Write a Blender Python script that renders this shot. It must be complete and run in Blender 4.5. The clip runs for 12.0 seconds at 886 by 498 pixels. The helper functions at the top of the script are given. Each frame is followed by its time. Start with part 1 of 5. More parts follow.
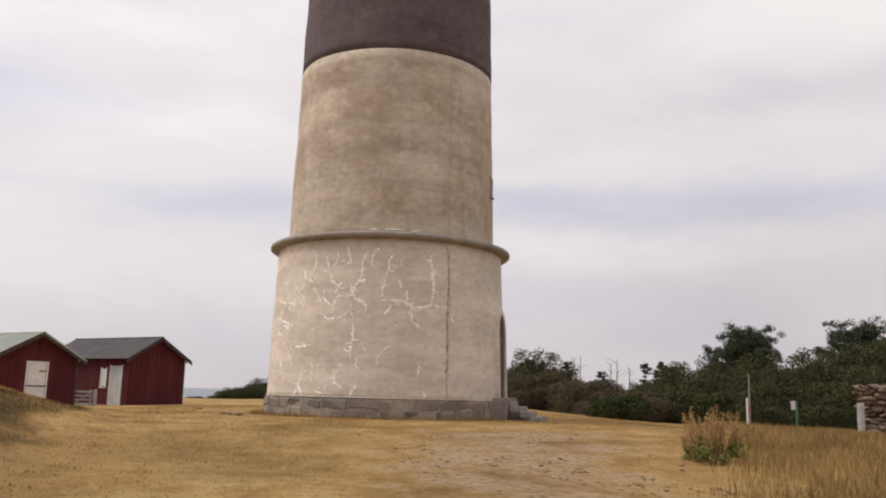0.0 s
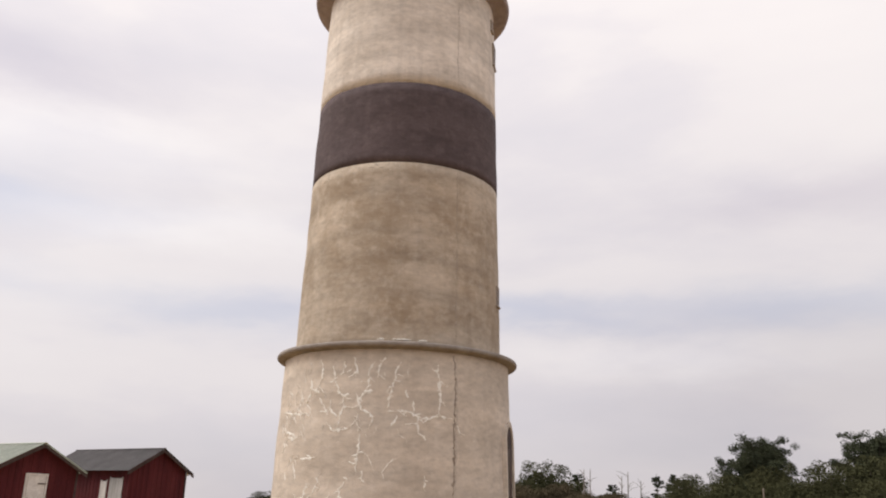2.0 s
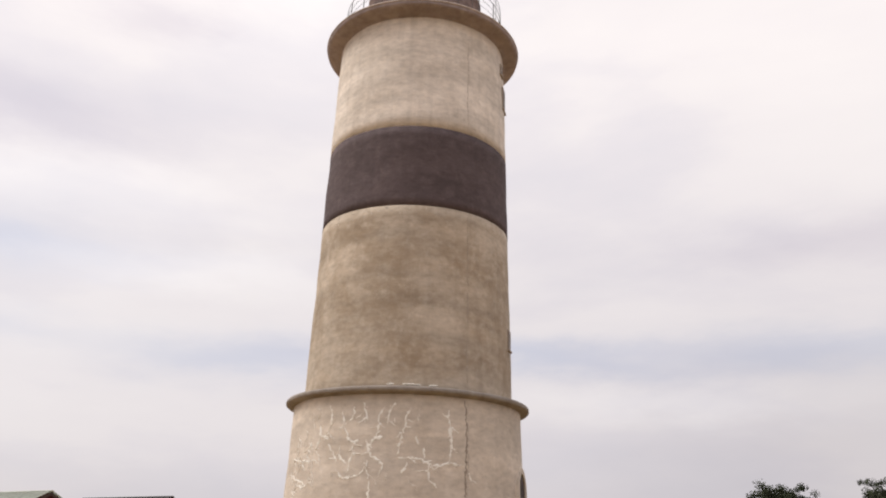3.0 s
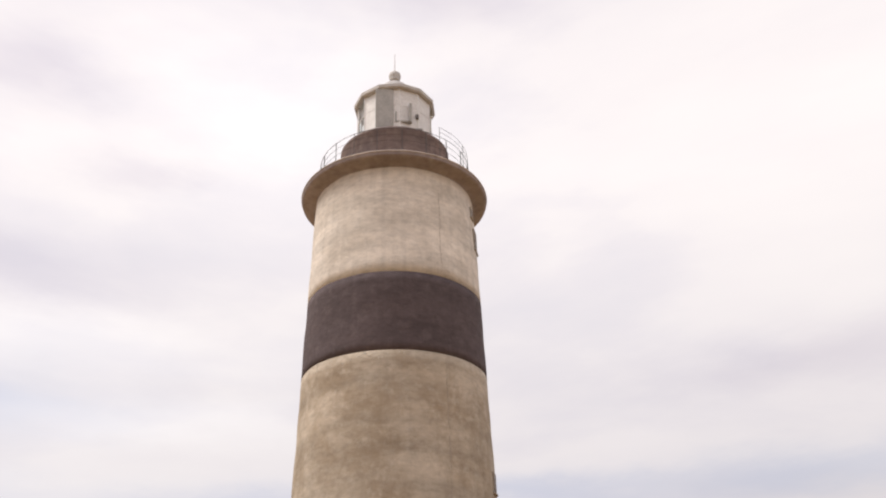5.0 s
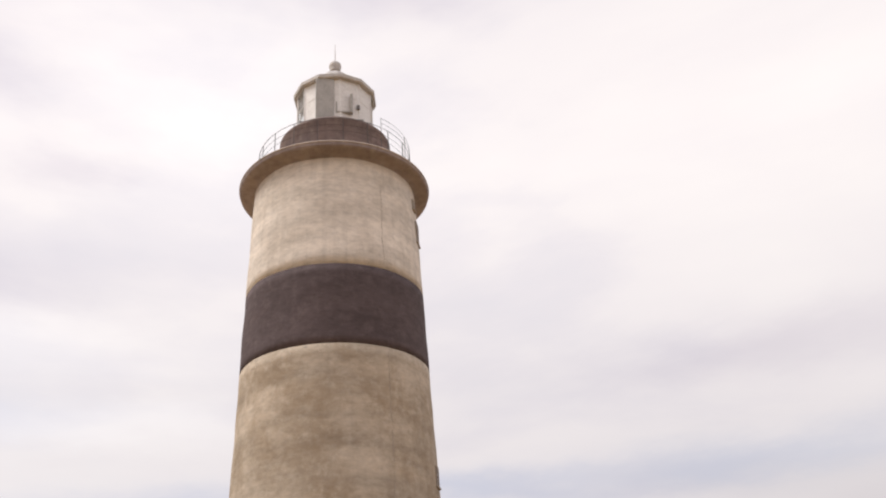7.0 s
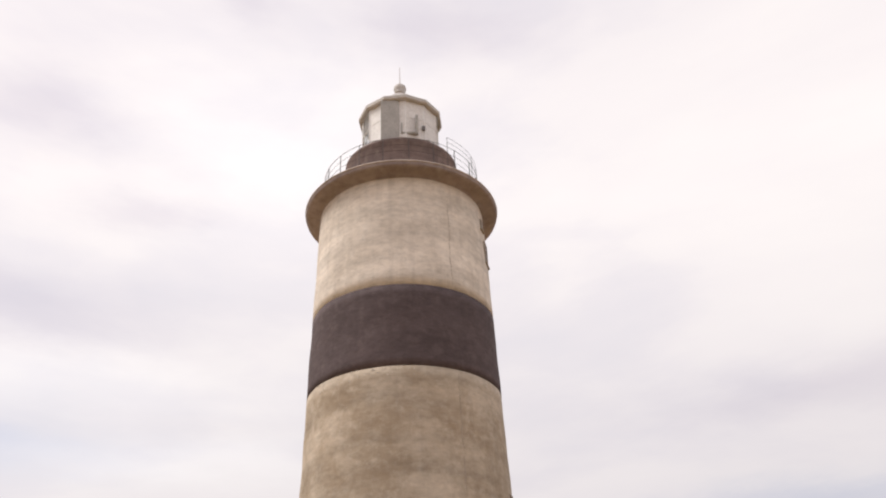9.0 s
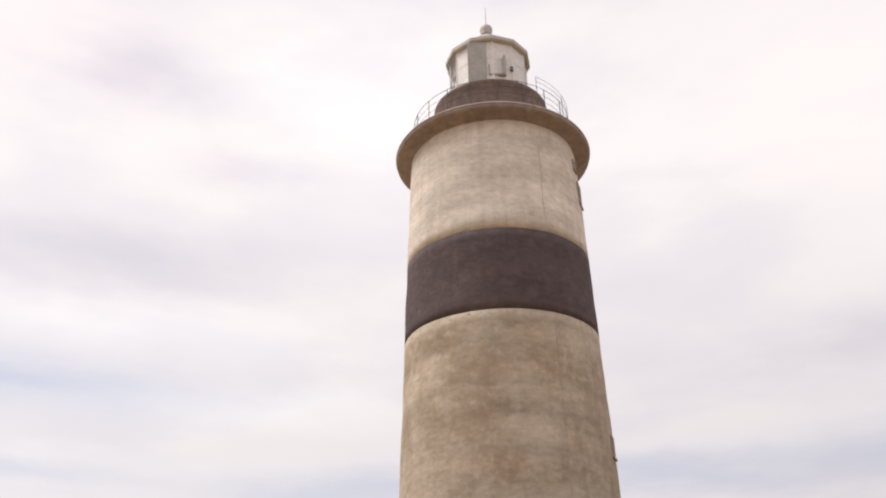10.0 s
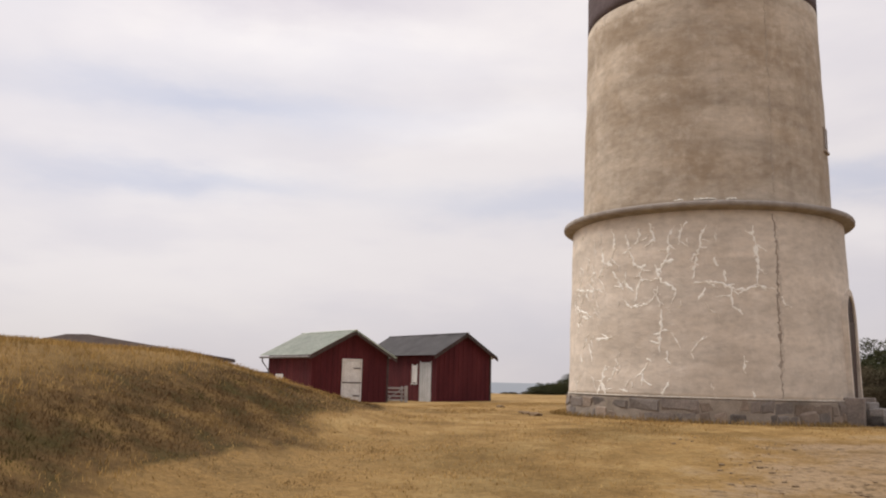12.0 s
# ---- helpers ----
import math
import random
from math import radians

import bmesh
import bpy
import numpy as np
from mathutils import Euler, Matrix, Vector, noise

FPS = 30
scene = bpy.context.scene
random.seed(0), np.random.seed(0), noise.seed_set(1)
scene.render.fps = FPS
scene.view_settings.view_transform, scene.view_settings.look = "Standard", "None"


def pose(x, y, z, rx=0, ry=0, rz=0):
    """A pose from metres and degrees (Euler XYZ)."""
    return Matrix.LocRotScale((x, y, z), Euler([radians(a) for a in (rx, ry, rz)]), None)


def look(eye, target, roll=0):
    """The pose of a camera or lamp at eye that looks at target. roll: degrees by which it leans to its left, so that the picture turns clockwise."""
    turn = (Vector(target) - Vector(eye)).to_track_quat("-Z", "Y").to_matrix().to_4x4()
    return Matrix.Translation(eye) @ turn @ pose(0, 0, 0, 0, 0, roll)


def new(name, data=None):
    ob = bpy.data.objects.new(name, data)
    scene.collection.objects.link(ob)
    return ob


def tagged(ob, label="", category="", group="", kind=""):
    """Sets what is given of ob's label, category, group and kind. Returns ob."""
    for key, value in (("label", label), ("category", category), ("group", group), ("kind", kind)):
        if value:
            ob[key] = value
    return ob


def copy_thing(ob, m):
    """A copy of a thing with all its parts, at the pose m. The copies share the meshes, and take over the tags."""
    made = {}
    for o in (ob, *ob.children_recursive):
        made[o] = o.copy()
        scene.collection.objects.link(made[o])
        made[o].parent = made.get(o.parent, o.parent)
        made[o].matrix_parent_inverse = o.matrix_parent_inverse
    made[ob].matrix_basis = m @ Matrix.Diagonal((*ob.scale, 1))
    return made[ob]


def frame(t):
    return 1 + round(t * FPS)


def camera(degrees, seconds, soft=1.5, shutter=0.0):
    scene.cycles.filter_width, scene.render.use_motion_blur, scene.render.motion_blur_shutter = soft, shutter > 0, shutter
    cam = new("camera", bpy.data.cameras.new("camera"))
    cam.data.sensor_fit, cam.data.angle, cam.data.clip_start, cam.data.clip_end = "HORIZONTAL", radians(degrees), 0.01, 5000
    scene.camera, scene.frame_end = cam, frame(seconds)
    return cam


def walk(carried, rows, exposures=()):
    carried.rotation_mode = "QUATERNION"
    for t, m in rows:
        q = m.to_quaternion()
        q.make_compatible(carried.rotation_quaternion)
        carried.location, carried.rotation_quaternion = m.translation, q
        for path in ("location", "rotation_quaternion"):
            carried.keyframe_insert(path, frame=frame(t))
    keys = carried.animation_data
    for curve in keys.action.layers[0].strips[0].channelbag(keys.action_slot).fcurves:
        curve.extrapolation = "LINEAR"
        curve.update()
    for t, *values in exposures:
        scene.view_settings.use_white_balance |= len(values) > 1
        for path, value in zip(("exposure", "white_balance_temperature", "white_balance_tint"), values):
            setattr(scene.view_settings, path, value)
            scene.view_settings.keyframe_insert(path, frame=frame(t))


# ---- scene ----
cam = camera(55.65, 12.0, soft=2.05)

# seconds, place, yaw, pitch, roll of the hand-held camera
PATH = [
    (0, -0.000, -30.420, 0.828, -3.56, 9.77, 1.48),
    (0.5, 0.010, -30.472, 0.827, -3.26, 12.63, 1.45),
    (1, -0.005, -30.534, 0.829, -3.14, 14.54, 1.66),
    (1.5, 0.006, -30.519, 0.831, -2.90, 15.79, 1.79),
    (2, -0.035, -30.612, 0.845, -2.93, 17.11, 1.63),
    (2.5, -0.005, -30.528, 0.856, -2.37, 18.54, 1.27),
    (3, -0.002, -30.388, 0.869, -2.05, 20.13, 1.68),
    (3.2, -0.000, -30.398, 0.873, -1.64, 20.77, 1.00),
    (4.8, 0.043, -30.762, 0.928, -3.43, 26.43, 1.20),
    (4.9, 0.048, -30.761, 0.931, -2.63, 28.24, -1.21),
    (5, 0.053, -30.759, 0.934, -3.68, 29.41, -1.84),
    (5.1, 0.053, -30.755, 0.934, -3.05, 31.38, -1.69),
    (5.2, 0.053, -30.751, 0.934, -1.70, 33.20, -1.57),
    (5.3, 0.053, -30.747, 0.933, -1.06, 34.44, -1.21),
    (5.4, 0.053, -30.743, 0.933, -0.24, 34.30, -1.05),
    (5.5, 0.053, -30.739, 0.933, 0.18, 34.17, -0.87),
    (5.7, 0.053, -30.714, 0.933, -0.65, 34.17, -1.34),
    (6, 0.052, -30.677, 0.933, 0.18, 33.67, -0.90),
    (6.2, 0.031, -30.623, 0.933, -0.25, 32.88, -1.01),
    (6.3, 0.021, -30.597, 0.932, -1.44, 32.00, -0.62),
    (6.5, 0.000, -30.543, 0.932, -3.71, 30.06, -0.47),
    (6.7, -0.026, -30.472, 0.933, -6.25, 30.55, -0.94),
    (6.8, -0.038, -30.436, 0.934, -4.85, 30.06, -1.37),
    (6.9, -0.051, -30.401, 0.934, -7.59, 29.39, -3.30),
    (7, -0.064, -30.365, 0.935, -8.47, 28.99, -4.18),
    (7.1, -0.068, -30.324, 0.935, -7.94, 29.44, -3.51),
    (7.2, -0.072, -30.284, 0.935, -5.38, 29.30, -1.55),
    (7.3, -0.075, -30.243, 0.935, -2.15, 27.87, -0.28),
    (7.4, -0.079, -30.203, 0.935, -1.80, 28.21, 0.85),
    (7.5, -0.083, -30.162, 0.935, -1.63, 29.43, 1.19),
    (7.6, -0.083, -30.147, 0.934, -1.88, 30.18, 0.04),
    (7.7, -0.082, -30.132, 0.932, -2.21, 30.97, -0.70),
    (9.3, -0.033, -29.078, 0.900, -3.34, 31.72, -2.60),
    (9.5, -0.032, -29.048, 0.897, -2.35, 31.48, -0.93),
    (9.7, -0.032, -29.020, 0.895, -1.09, 30.55, -0.25),
    (9.9, -0.033, -28.991, 0.894, 2.33, 29.43, -0.77),
    (10, -0.033, -28.977, 0.893, 4.09, 28.31, -0.80),
    (10.1, -0.020, -28.827, 0.898, 4.32, 26.05, -0.22),
    (10.2, -0.007, -28.676, 0.902, 4.86, 24.97, -0.42),
    (10.3, 0.006, -28.526, 0.907, 5.80, 23.56, -0.18),
    (10.4, 0.019, -28.375, 0.911, 7.29, 22.37, -0.70),
    (10.5, 0.032, -28.225, 0.916, 6.23, 22.26, -0.93),
    (10.6, 0.020, -28.163, 0.920, 7.29, 21.66, -1.04),
    (10.7, 0.007, -28.101, 0.924, 8.89, 20.62, -0.56),
    (10.8, -0.005, -28.038, 0.927, 10.83, 19.57, -0.54),
    (10.9, -0.018, -27.976, 0.931, 12.41, 17.97, -0.45),
    (11, -0.030, -27.914, 0.935, 13.62, 17.24, -0.69),
    (11.1, -0.026, -27.896, 0.935, 14.96, 16.08, -1.24),
    (11.2, -0.023, -27.878, 0.935, 16.04, 15.13, -0.77),
    (11.3, -0.019, -27.861, 0.936, 17.57, 13.79, 0.00),
    (11.4, -0.016, -27.843, 0.936, 18.29, 13.02, -0.10),
    (11.5, -0.012, -27.825, 0.936, 18.51, 11.68, 0.25),
    (11.6, 0.003, -27.717, 0.933, 18.84, 10.30, 0.14),
    (11.8, 0.032, -27.502, 0.926, 18.58, 8.59, 0.05),
    (12, 0.061, -27.286, 0.920, 17.56, 8.89, 1.48),
]

# brightness of the sky and the veiled sun, the clouds' place, the camera's own exposure
SKY_STRENGTH, SUN_STRENGTH = 0.96, 2.2
SKY_SHIFT = (1.7, 0.4, 0.2)
EXPOSURES = ((0.0, 0.0), (3.0, 0.03), (5.0, 0.08), (5.6, 0.10), (6.6, 0.06), (10.0, 0.07), (11.0, 0.06), (12.0, 0.0))
walk(cam, [(t, pose(x, y, z, 90 + p, 0, w) @ pose(0, 0, 0, 0, 0, r)) for t, x, y, z, w, p, r in PATH], EXPOSURES)

# ---- light: bright overcast, the sun behind thin cloud ----
SUN_TURN, SUN_HEIGHT = 86.0, 50.0  # degrees to the left of ahead, above the horizon


def node(tree, kind, **given):
    n = tree.nodes.new(kind)
    for key, value in given.items():
        n.inputs[key.replace("_", " ")].default_value = value
    return n


def ramp(tree, source, stops):
    n = tree.nodes.new("ShaderNodeValToRGB")
    els = n.color_ramp.elements
    while len(els) < len(stops):
        els.new(0.5)
    for e, (at, col) in zip(els, stops):
        e.position, e.color = at, (*col, 1) if len(col) == 3 else col
    tree.links.new(source, n.inputs[0])
    return n.outputs[0]


def grey(v):
    return (v, v, v)


def blend(tree, mode, amount, a, b):
    n = tree.nodes.new("ShaderNodeMix")
    n.data_type, n.blend_type = "RGBA", mode
    for slot, value in ((n.inputs[0], amount), (n.inputs[6], a), (n.inputs[7], b)):
        if isinstance(value, (int, float)):
            slot.default_value = value
        elif isinstance(value, tuple):
            slot.default_value = (*value, 1)
        else:
            tree.links.new(value, slot)
    return n.outputs[2]


world = bpy.data.worlds.new("overcast_sky")
world.use_nodes = True
scene.world = world
wt = world.node_tree
wt.nodes.clear()
sky = wt.nodes.new("ShaderNodeTexSky")
sky.sky_type, sky.sun_disc = "NISHITA", False
sky.sun_elevation, sky.sun_rotation = radians(SUN_HEIGHT), radians(-SUN_TURN)
coord = wt.nodes.new("ShaderNodeTexCoord")
split = wt.nodes.new("ShaderNodeSeparateXYZ")
wt.links.new(coord.outputs["Generated"], split.inputs[0])
stretch = wt.nodes.new("ShaderNodeMapping")
stretch.inputs["Scale"].default_value = (1.0, 1.0, 2.9)
stretch.inputs["Location"].default_value = SKY_SHIFT
wt.links.new(coord.outputs["Generated"], stretch.inputs[0])
big = node(wt, "ShaderNodeTexNoise", Scale=1.55, Detail=6.0, Roughness=0.52, Distortion=0.35)
small = node(wt, "ShaderNodeTexNoise", Scale=4.2, Detail=5.0, Roughness=0.5, Distortion=0.2)
wt.links.new(stretch.outputs[0], big.inputs["Vector"])
wt.links.new(stretch.outputs[0], small.inputs["Vector"])
cover = blend(wt, "MIX", 0.33, big.outputs["Fac"], small.outputs["Fac"])
cloud = ramp(wt, cover, [(0.36, (0.86, 0.825, 0.855)), (0.44, (0.91, 0.865, 0.88)), (0.51, (0.98, 0.928, 0.918)), (0.64, (1.02, 0.968, 0.945))])
height = ramp(wt, split.outputs["Z"], [(0.0, (0.74, 0.725, 0.745)), (0.10, (0.86, 0.84, 0.855)), (0.33, (0.935, 0.92, 0.93)), (0.55, (1.08, 1.06, 1.06)), (0.8, (1.0, 0.98, 1.0))])
veil = blend(wt, "MULTIPLY", 1.0, cloud, height)


def sky_math(kind, a, b=None):
    n = wt.nodes.new("ShaderNodeMath")
    n.operation = kind
    for slot, value in zip(n.inputs, (a, b)):
        if isinstance(value, (int, float)):
            slot.default_value = value
        elif value is not None:
            wt.links.new(value, slot)
    return n.outputs[0]


# single clouds and gaps: bearing and height in degrees, half-width, half-height, tint
MAUVE, BLUE, WHITE, HAZE = (0.865, 0.855, 0.893), (0.79, 0.84, 0.935), (1.10, 1.11, 1.10), (0.82, 0.815, 0.825)
CLOUDS = ((-28, 25.5, 10, 2.3, MAUVE), (-14, 49, 4, 2.2, MAUVE), (4, 46.5, 8, 2.2, MAUVE), (-30, 38, 5.5, 2.3, MAUVE),
          (-20, 33, 5, 1.5, MAUVE), (27, 12.6, 11, 1.6, BLUE), (10, 12.4, 7, 1.1, BLUE), (-10, 12.0, 10, 1.5, BLUE), (-34, 17.8, 12, 1.2, BLUE),
          (-37, 12.8, 11, 1.1, BLUE), (30, 19.5, 12, 1.8, MAUVE), (17, 9.6, 12, 1.3, WHITE), (-18, 17.4, 13, 1.3, WHITE), (-24, 22, 14, 2.4, WHITE), (-9, 39, 14, 7, WHITE), (-38, 15, 16, 11, WHITE), (30, 7, 18, 7, HAZE))
drift = node(wt, "ShaderNodeTexNoise", Scale=5.0, Detail=6.0, Roughness=0.6)
wt.links.new(stretch.outputs[0], drift.inputs["Vector"])
swirl = wt.nodes.new("ShaderNodeSeparateColor")
wt.links.new(drift.outputs["Color"], swirl.inputs[0])
bearing_at = sky_math("ADD", sky_math("MULTIPLY", sky_math("ARCTAN2", split.outputs["X"], split.outputs["Y"]), math.degrees(1)), sky_math("MULTIPLY", swirl.outputs[0], 14.0))
height_at = sky_math("ADD", sky_math("MULTIPLY", sky_math("ARCSINE", split.outputs["Z"]), math.degrees(1)), sky_math("MULTIPLY", swirl.outputs[1], 4.4))
for turn, lift, wide, tall, tint in CLOUDS:
    # the swirl's mean is 0.5
    across = sky_math("DIVIDE", sky_math("SUBTRACT", bearing_at, turn + 7.0), wide)
    above = sky_math("DIVIDE", sky_math("SUBTRACT", height_at, lift + 2.2), tall)
    away = sky_math("ADD", sky_math("MULTIPLY", across, across), sky_math("MULTIPLY", above, above))
    veil = blend(wt, "MULTIPLY", sky_math("EXPONENT", sky_math("MULTIPLY", away, -1.0)), veil, tint)
# thin cloud glows round the hidden sun
sunway = Vector((-math.sin(radians(SUN_TURN)) * math.cos(radians(SUN_HEIGHT)), math.cos(radians(SUN_TURN)) * math.cos(radians(SUN_HEIGHT)), math.sin(radians(SUN_HEIGHT))))
dot = wt.nodes.new("ShaderNodeVectorMath")
dot.operation = "DOT_PRODUCT"
dot.inputs[1].default_value = sunway
wt.links.new(coord.outputs["Generated"], dot.inputs[0])
halo = ramp(wt, dot.outputs["Value"], [(0.6, (1, 1, 1)), (0.9, (1.06, 1.05, 1.04)), (1.0, (1.2, 1.19, 1.16))])
veil = blend(wt, "MULTIPLY", 1.0, veil, halo)
air = node(wt, "ShaderNodeBackground", Strength=0.10)
wt.links.new(sky.outputs[0], air.inputs["Color"])
clouds = node(wt, "ShaderNodeBackground", Strength=SKY_STRENGTH)
wt.links.new(veil, clouds.inputs["Color"])
both = wt.nodes.new("ShaderNodeMixShader")
both.inputs[0].default_value = 0.93
wt.links.new(air.outputs[0], both.inputs[1])
wt.links.new(clouds.outputs[0], both.inputs[2])
out = wt.nodes.new("ShaderNodeOutputWorld")
wt.links.new(both.outputs[0], out.inputs[0])

lamp = bpy.data.lights.new("sun", "SUN")
lamp.energy, lamp.angle, lamp.color = SUN_STRENGTH, radians(25), (1.0, 0.93, 0.84)
new("sun", lamp).matrix_world = look(sunway * 100, (0, 0, 0))


# ---- materials ----
def material(name, colours, scale=2.0, fine=25.0, rough=0.9, bump=0.3, bump_scale=40.0, stretch_z=1.0, metal=0.0, island=0.0, depth=0.01):
    """Colours mixed by a coarse and a fine noise in metres, with fine relief; island: how far separate pieces differ."""
    m = bpy.data.materials.new(name)
    m.use_nodes = True
    t = m.node_tree
    shader = t.nodes["Principled BSDF"]
    where = t.nodes.new("ShaderNodeTexCoord")
    place = t.nodes.new("ShaderNodeMapping")
    place.inputs["Scale"].default_value = (1, 1, stretch_z)
    t.links.new(where.outputs["Object"], place.inputs[0])
    coarse = node(t, "ShaderNodeTexNoise", Scale=scale, Detail=5.0, Roughness=0.6)
    grain = node(t, "ShaderNodeTexNoise", Scale=fine, Detail=4.0, Roughness=0.6)
    t.links.new(place.outputs[0], coarse.inputs["Vector"])
    t.links.new(place.outputs[0], grain.inputs["Vector"])
    n = len(colours)
    col = ramp(t, coarse.outputs["Fac"], [(0.32 + 0.36 * i / max(n - 1, 1), c) for i, c in enumerate(colours)])
    col = blend(t, "MULTIPLY", 1.0, col, ramp(t, grain.outputs["Fac"], [(0.3, grey(0.78)), (0.7, grey(1.18))]))
    if island:
        info = t.nodes.new("ShaderNodeNewGeometry")
        col = blend(t, "MULTIPLY", 1.0, col, ramp(t, info.outputs["Random Per Island"], [(0.0, grey(1 - island)), (1.0, grey(1 + island))]))
    t.links.new(col, shader.inputs["Base Color"])
    shader.inputs["Roughness"].default_value = rough
    shader.inputs["Metallic"].default_value = metal
    shader.inputs["Specular IOR Level"].default_value = 0.25
    if bump:
        relief = node(t, "ShaderNodeTexNoise", Scale=bump_scale, Detail=4.0, Roughness=0.65)
        t.links.new(place.outputs[0], relief.inputs["Vector"])
        b = node(t, "ShaderNodeBump", Strength=bump, Distance=depth)
        t.links.new(relief.outputs["Fac"], b.inputs["Height"])
        t.links.new(b.outputs[0], shader.inputs["Normal"])
    return m


def piece_tint(source, name, spread):
    """A copy of a material whose single pieces differ a little in shade."""
    m = source.copy()
    m.name = name
    t = m.node_tree
    shader = t.nodes["Principled BSDF"]
    col = shader.inputs["Base Color"].links[0].from_socket
    info = t.nodes.new("ShaderNodeObjectInfo")
    t.links.new(blend(t, "MULTIPLY", 1.0, col, ramp(t, info.outputs["Random"], [(0.0, grey(1 - spread)), (1.0, grey(1 + spread))])), shader.inputs["Base Color"])
    return m


def matt(m):
    m.node_tree.nodes["Principled BSDF"].inputs["Specular IOR Level"].default_value = 0.04
    return m


def stucco(name, base, stain, pale, stain_amount, drips, spots=()):
    """Weathered render: brown blotches, faint pour lifts, rain streaks and a trowelled surface."""
    m = bpy.data.materials.new(name)
    m.use_nodes = True
    t = m.node_tree
    shader = t.nodes["Principled BSDF"]
    where = t.nodes.new("ShaderNodeTexCoord")
    blotch = node(t, "ShaderNodeTexNoise", Scale=0.62, Detail=8.0, Roughness=0.62, Distortion=0.4)
    patch = node(t, "ShaderNodeTexNoise", Scale=2.6, Detail=6.0, Roughness=0.65)
    grain = node(t, "ShaderNodeTexNoise", Scale=1.0, Detail=6.0, Roughness=0.62)
    trowel = t.nodes.new("ShaderNodeMapping")
    trowel.inputs["Scale"].default_value = (3.2, 3.2, 6.5)
    t.links.new(where.outputs["Object"], trowel.inputs[0])
    run = t.nodes.new("ShaderNodeMapping")
    run.inputs["Scale"].default_value = (3.6, 3.6, 0.16)
    lift = t.nodes.new("ShaderNodeMapping")
    lift.inputs["Scale"].default_value = (0.25, 0.25, 1.5)
    t.links.new(where.outputs["Object"], run.inputs[0])
    t.links.new(where.outputs["Object"], lift.inputs[0])
    streak = node(t, "ShaderNodeTexNoise", Scale=1.0, Detail=4.0, Roughness=0.55)
    band = node(t, "ShaderNodeTexNoise", Scale=1.0, Detail=3.0, Roughness=0.5)
    t.links.new(run.outputs[0], streak.inputs["Vector"])
    t.links.new(lift.outputs[0], band.inputs["Vector"])
    for n in (blotch, patch):
        t.links.new(where.outputs["Object"], n.inputs["Vector"])
    t.links.new(trowel.outputs[0], grain.inputs["Vector"])
    col = blend(t, "MIX", ramp(t, blotch.outputs["Fac"], [(0.38, grey(0)), (0.66, grey(stain_amount))]), base, stain)
    col = blend(t, "MIX", ramp(t, patch.outputs["Fac"], [(0.5, grey(0)), (0.72, grey(0.65))]), col, pale)
    col = blend(t, "MULTIPLY", 1.0, col, ramp(t, band.outputs["Fac"], [(0.35, grey(0.86)), (0.65, grey(1.1))]))
    col = blend(t, "MULTIPLY", drips, col, ramp(t, streak.outputs["Fac"], [(0.36, grey(0.62)), (0.52, grey(1.0))]))
    col = blend(t, "MULTIPLY", 1.0, col, ramp(t, grain.outputs["Fac"], [(0.32, grey(0.86)), (0.5, grey(1.0)), (0.68, grey(1.10))]))
    for (x, y, z), wide, tall, amount in spots:
        # one large damp stain with a ragged edge
        off = t.nodes.new("ShaderNodeVectorMath")
        off.operation = "SUBTRACT"
        off.inputs[1].default_value = (x, y, z)
        t.links.new(where.outputs["Object"], off.inputs[0])
        flat = t.nodes.new("ShaderNodeVectorMath")
        flat.operation = "MULTIPLY"
        flat.inputs[1].default_value = (0.5 / wide, 0.5 / wide, 0.5 / tall)
        t.links.new(off.outputs[0], flat.inputs[0])
        reach = t.nodes.new("ShaderNodeVectorMath")
        reach.operation = "LENGTH"
        t.links.new(flat.outputs[0], reach.inputs[0])
        edge = t.nodes.new("ShaderNodeMath")
        edge.operation = "MULTIPLY_ADD"
        edge.inputs[1].default_value = 0.9
        t.links.new(patch.outputs["Fac"], edge.inputs[0])
        t.links.new(reach.outputs["Value"], edge.inputs[2])
        col = blend(t, "MIX", ramp(t, edge.outputs[0], [(0.45, grey(amount)), (0.95, grey(0))]), col, stain)
    t.links.new(col, shader.inputs["Base Color"])
    shader.inputs["Roughness"].default_value = 0.93
    shader.inputs["Specular IOR Level"].default_value = 0.2
    rough = node(t, "ShaderNodeTexNoise", Scale=5.0, Detail=8.0, Roughness=0.7)
    t.links.new(where.outputs["Object"], rough.inputs["Vector"])
    b = node(t, "ShaderNodeBump", Strength=0.55, Distance=0.05)
    t.links.new(rough.outputs["Fac"], b.inputs["Height"])
    t.links.new(b.outputs[0], shader.inputs["Normal"])
    return m


# brown stains on the shaft: centre, half-width, half-height, strength
STAINS = (((-0.9, -3.5, 10.4), 1.5, 0.8, 0.75), ((-0.7, -3.5, 8.7), 1.1, 0.9, 0.6), ((-0.1, -3.7, 7.4), 0.8, 1.0, 0.6), ((-2.4, -2.6, 11.4), 1.1, 0.5, 0.5), ((1.7, -3.2, 10.6), 0.7, 0.9, 0.4), ((3.2, -1.6, 8.6), 0.7, 2.6, 0.5))
LOWER = stucco("lower_render", (0.635, 0.562, 0.483), (0.54, 0.467, 0.387), (0.71, 0.64, 0.562), 0.6, 0.12)
UPPER = stucco("upper_render", (0.52, 0.445, 0.36), (0.315, 0.24, 0.165), (0.585, 0.512, 0.43), 0.7, 0.18, STAINS)
TOP = stucco("top_render", (0.77, 0.70, 0.625), (0.60, 0.53, 0.455), (0.82, 0.76, 0.69), 0.6, 0.2)
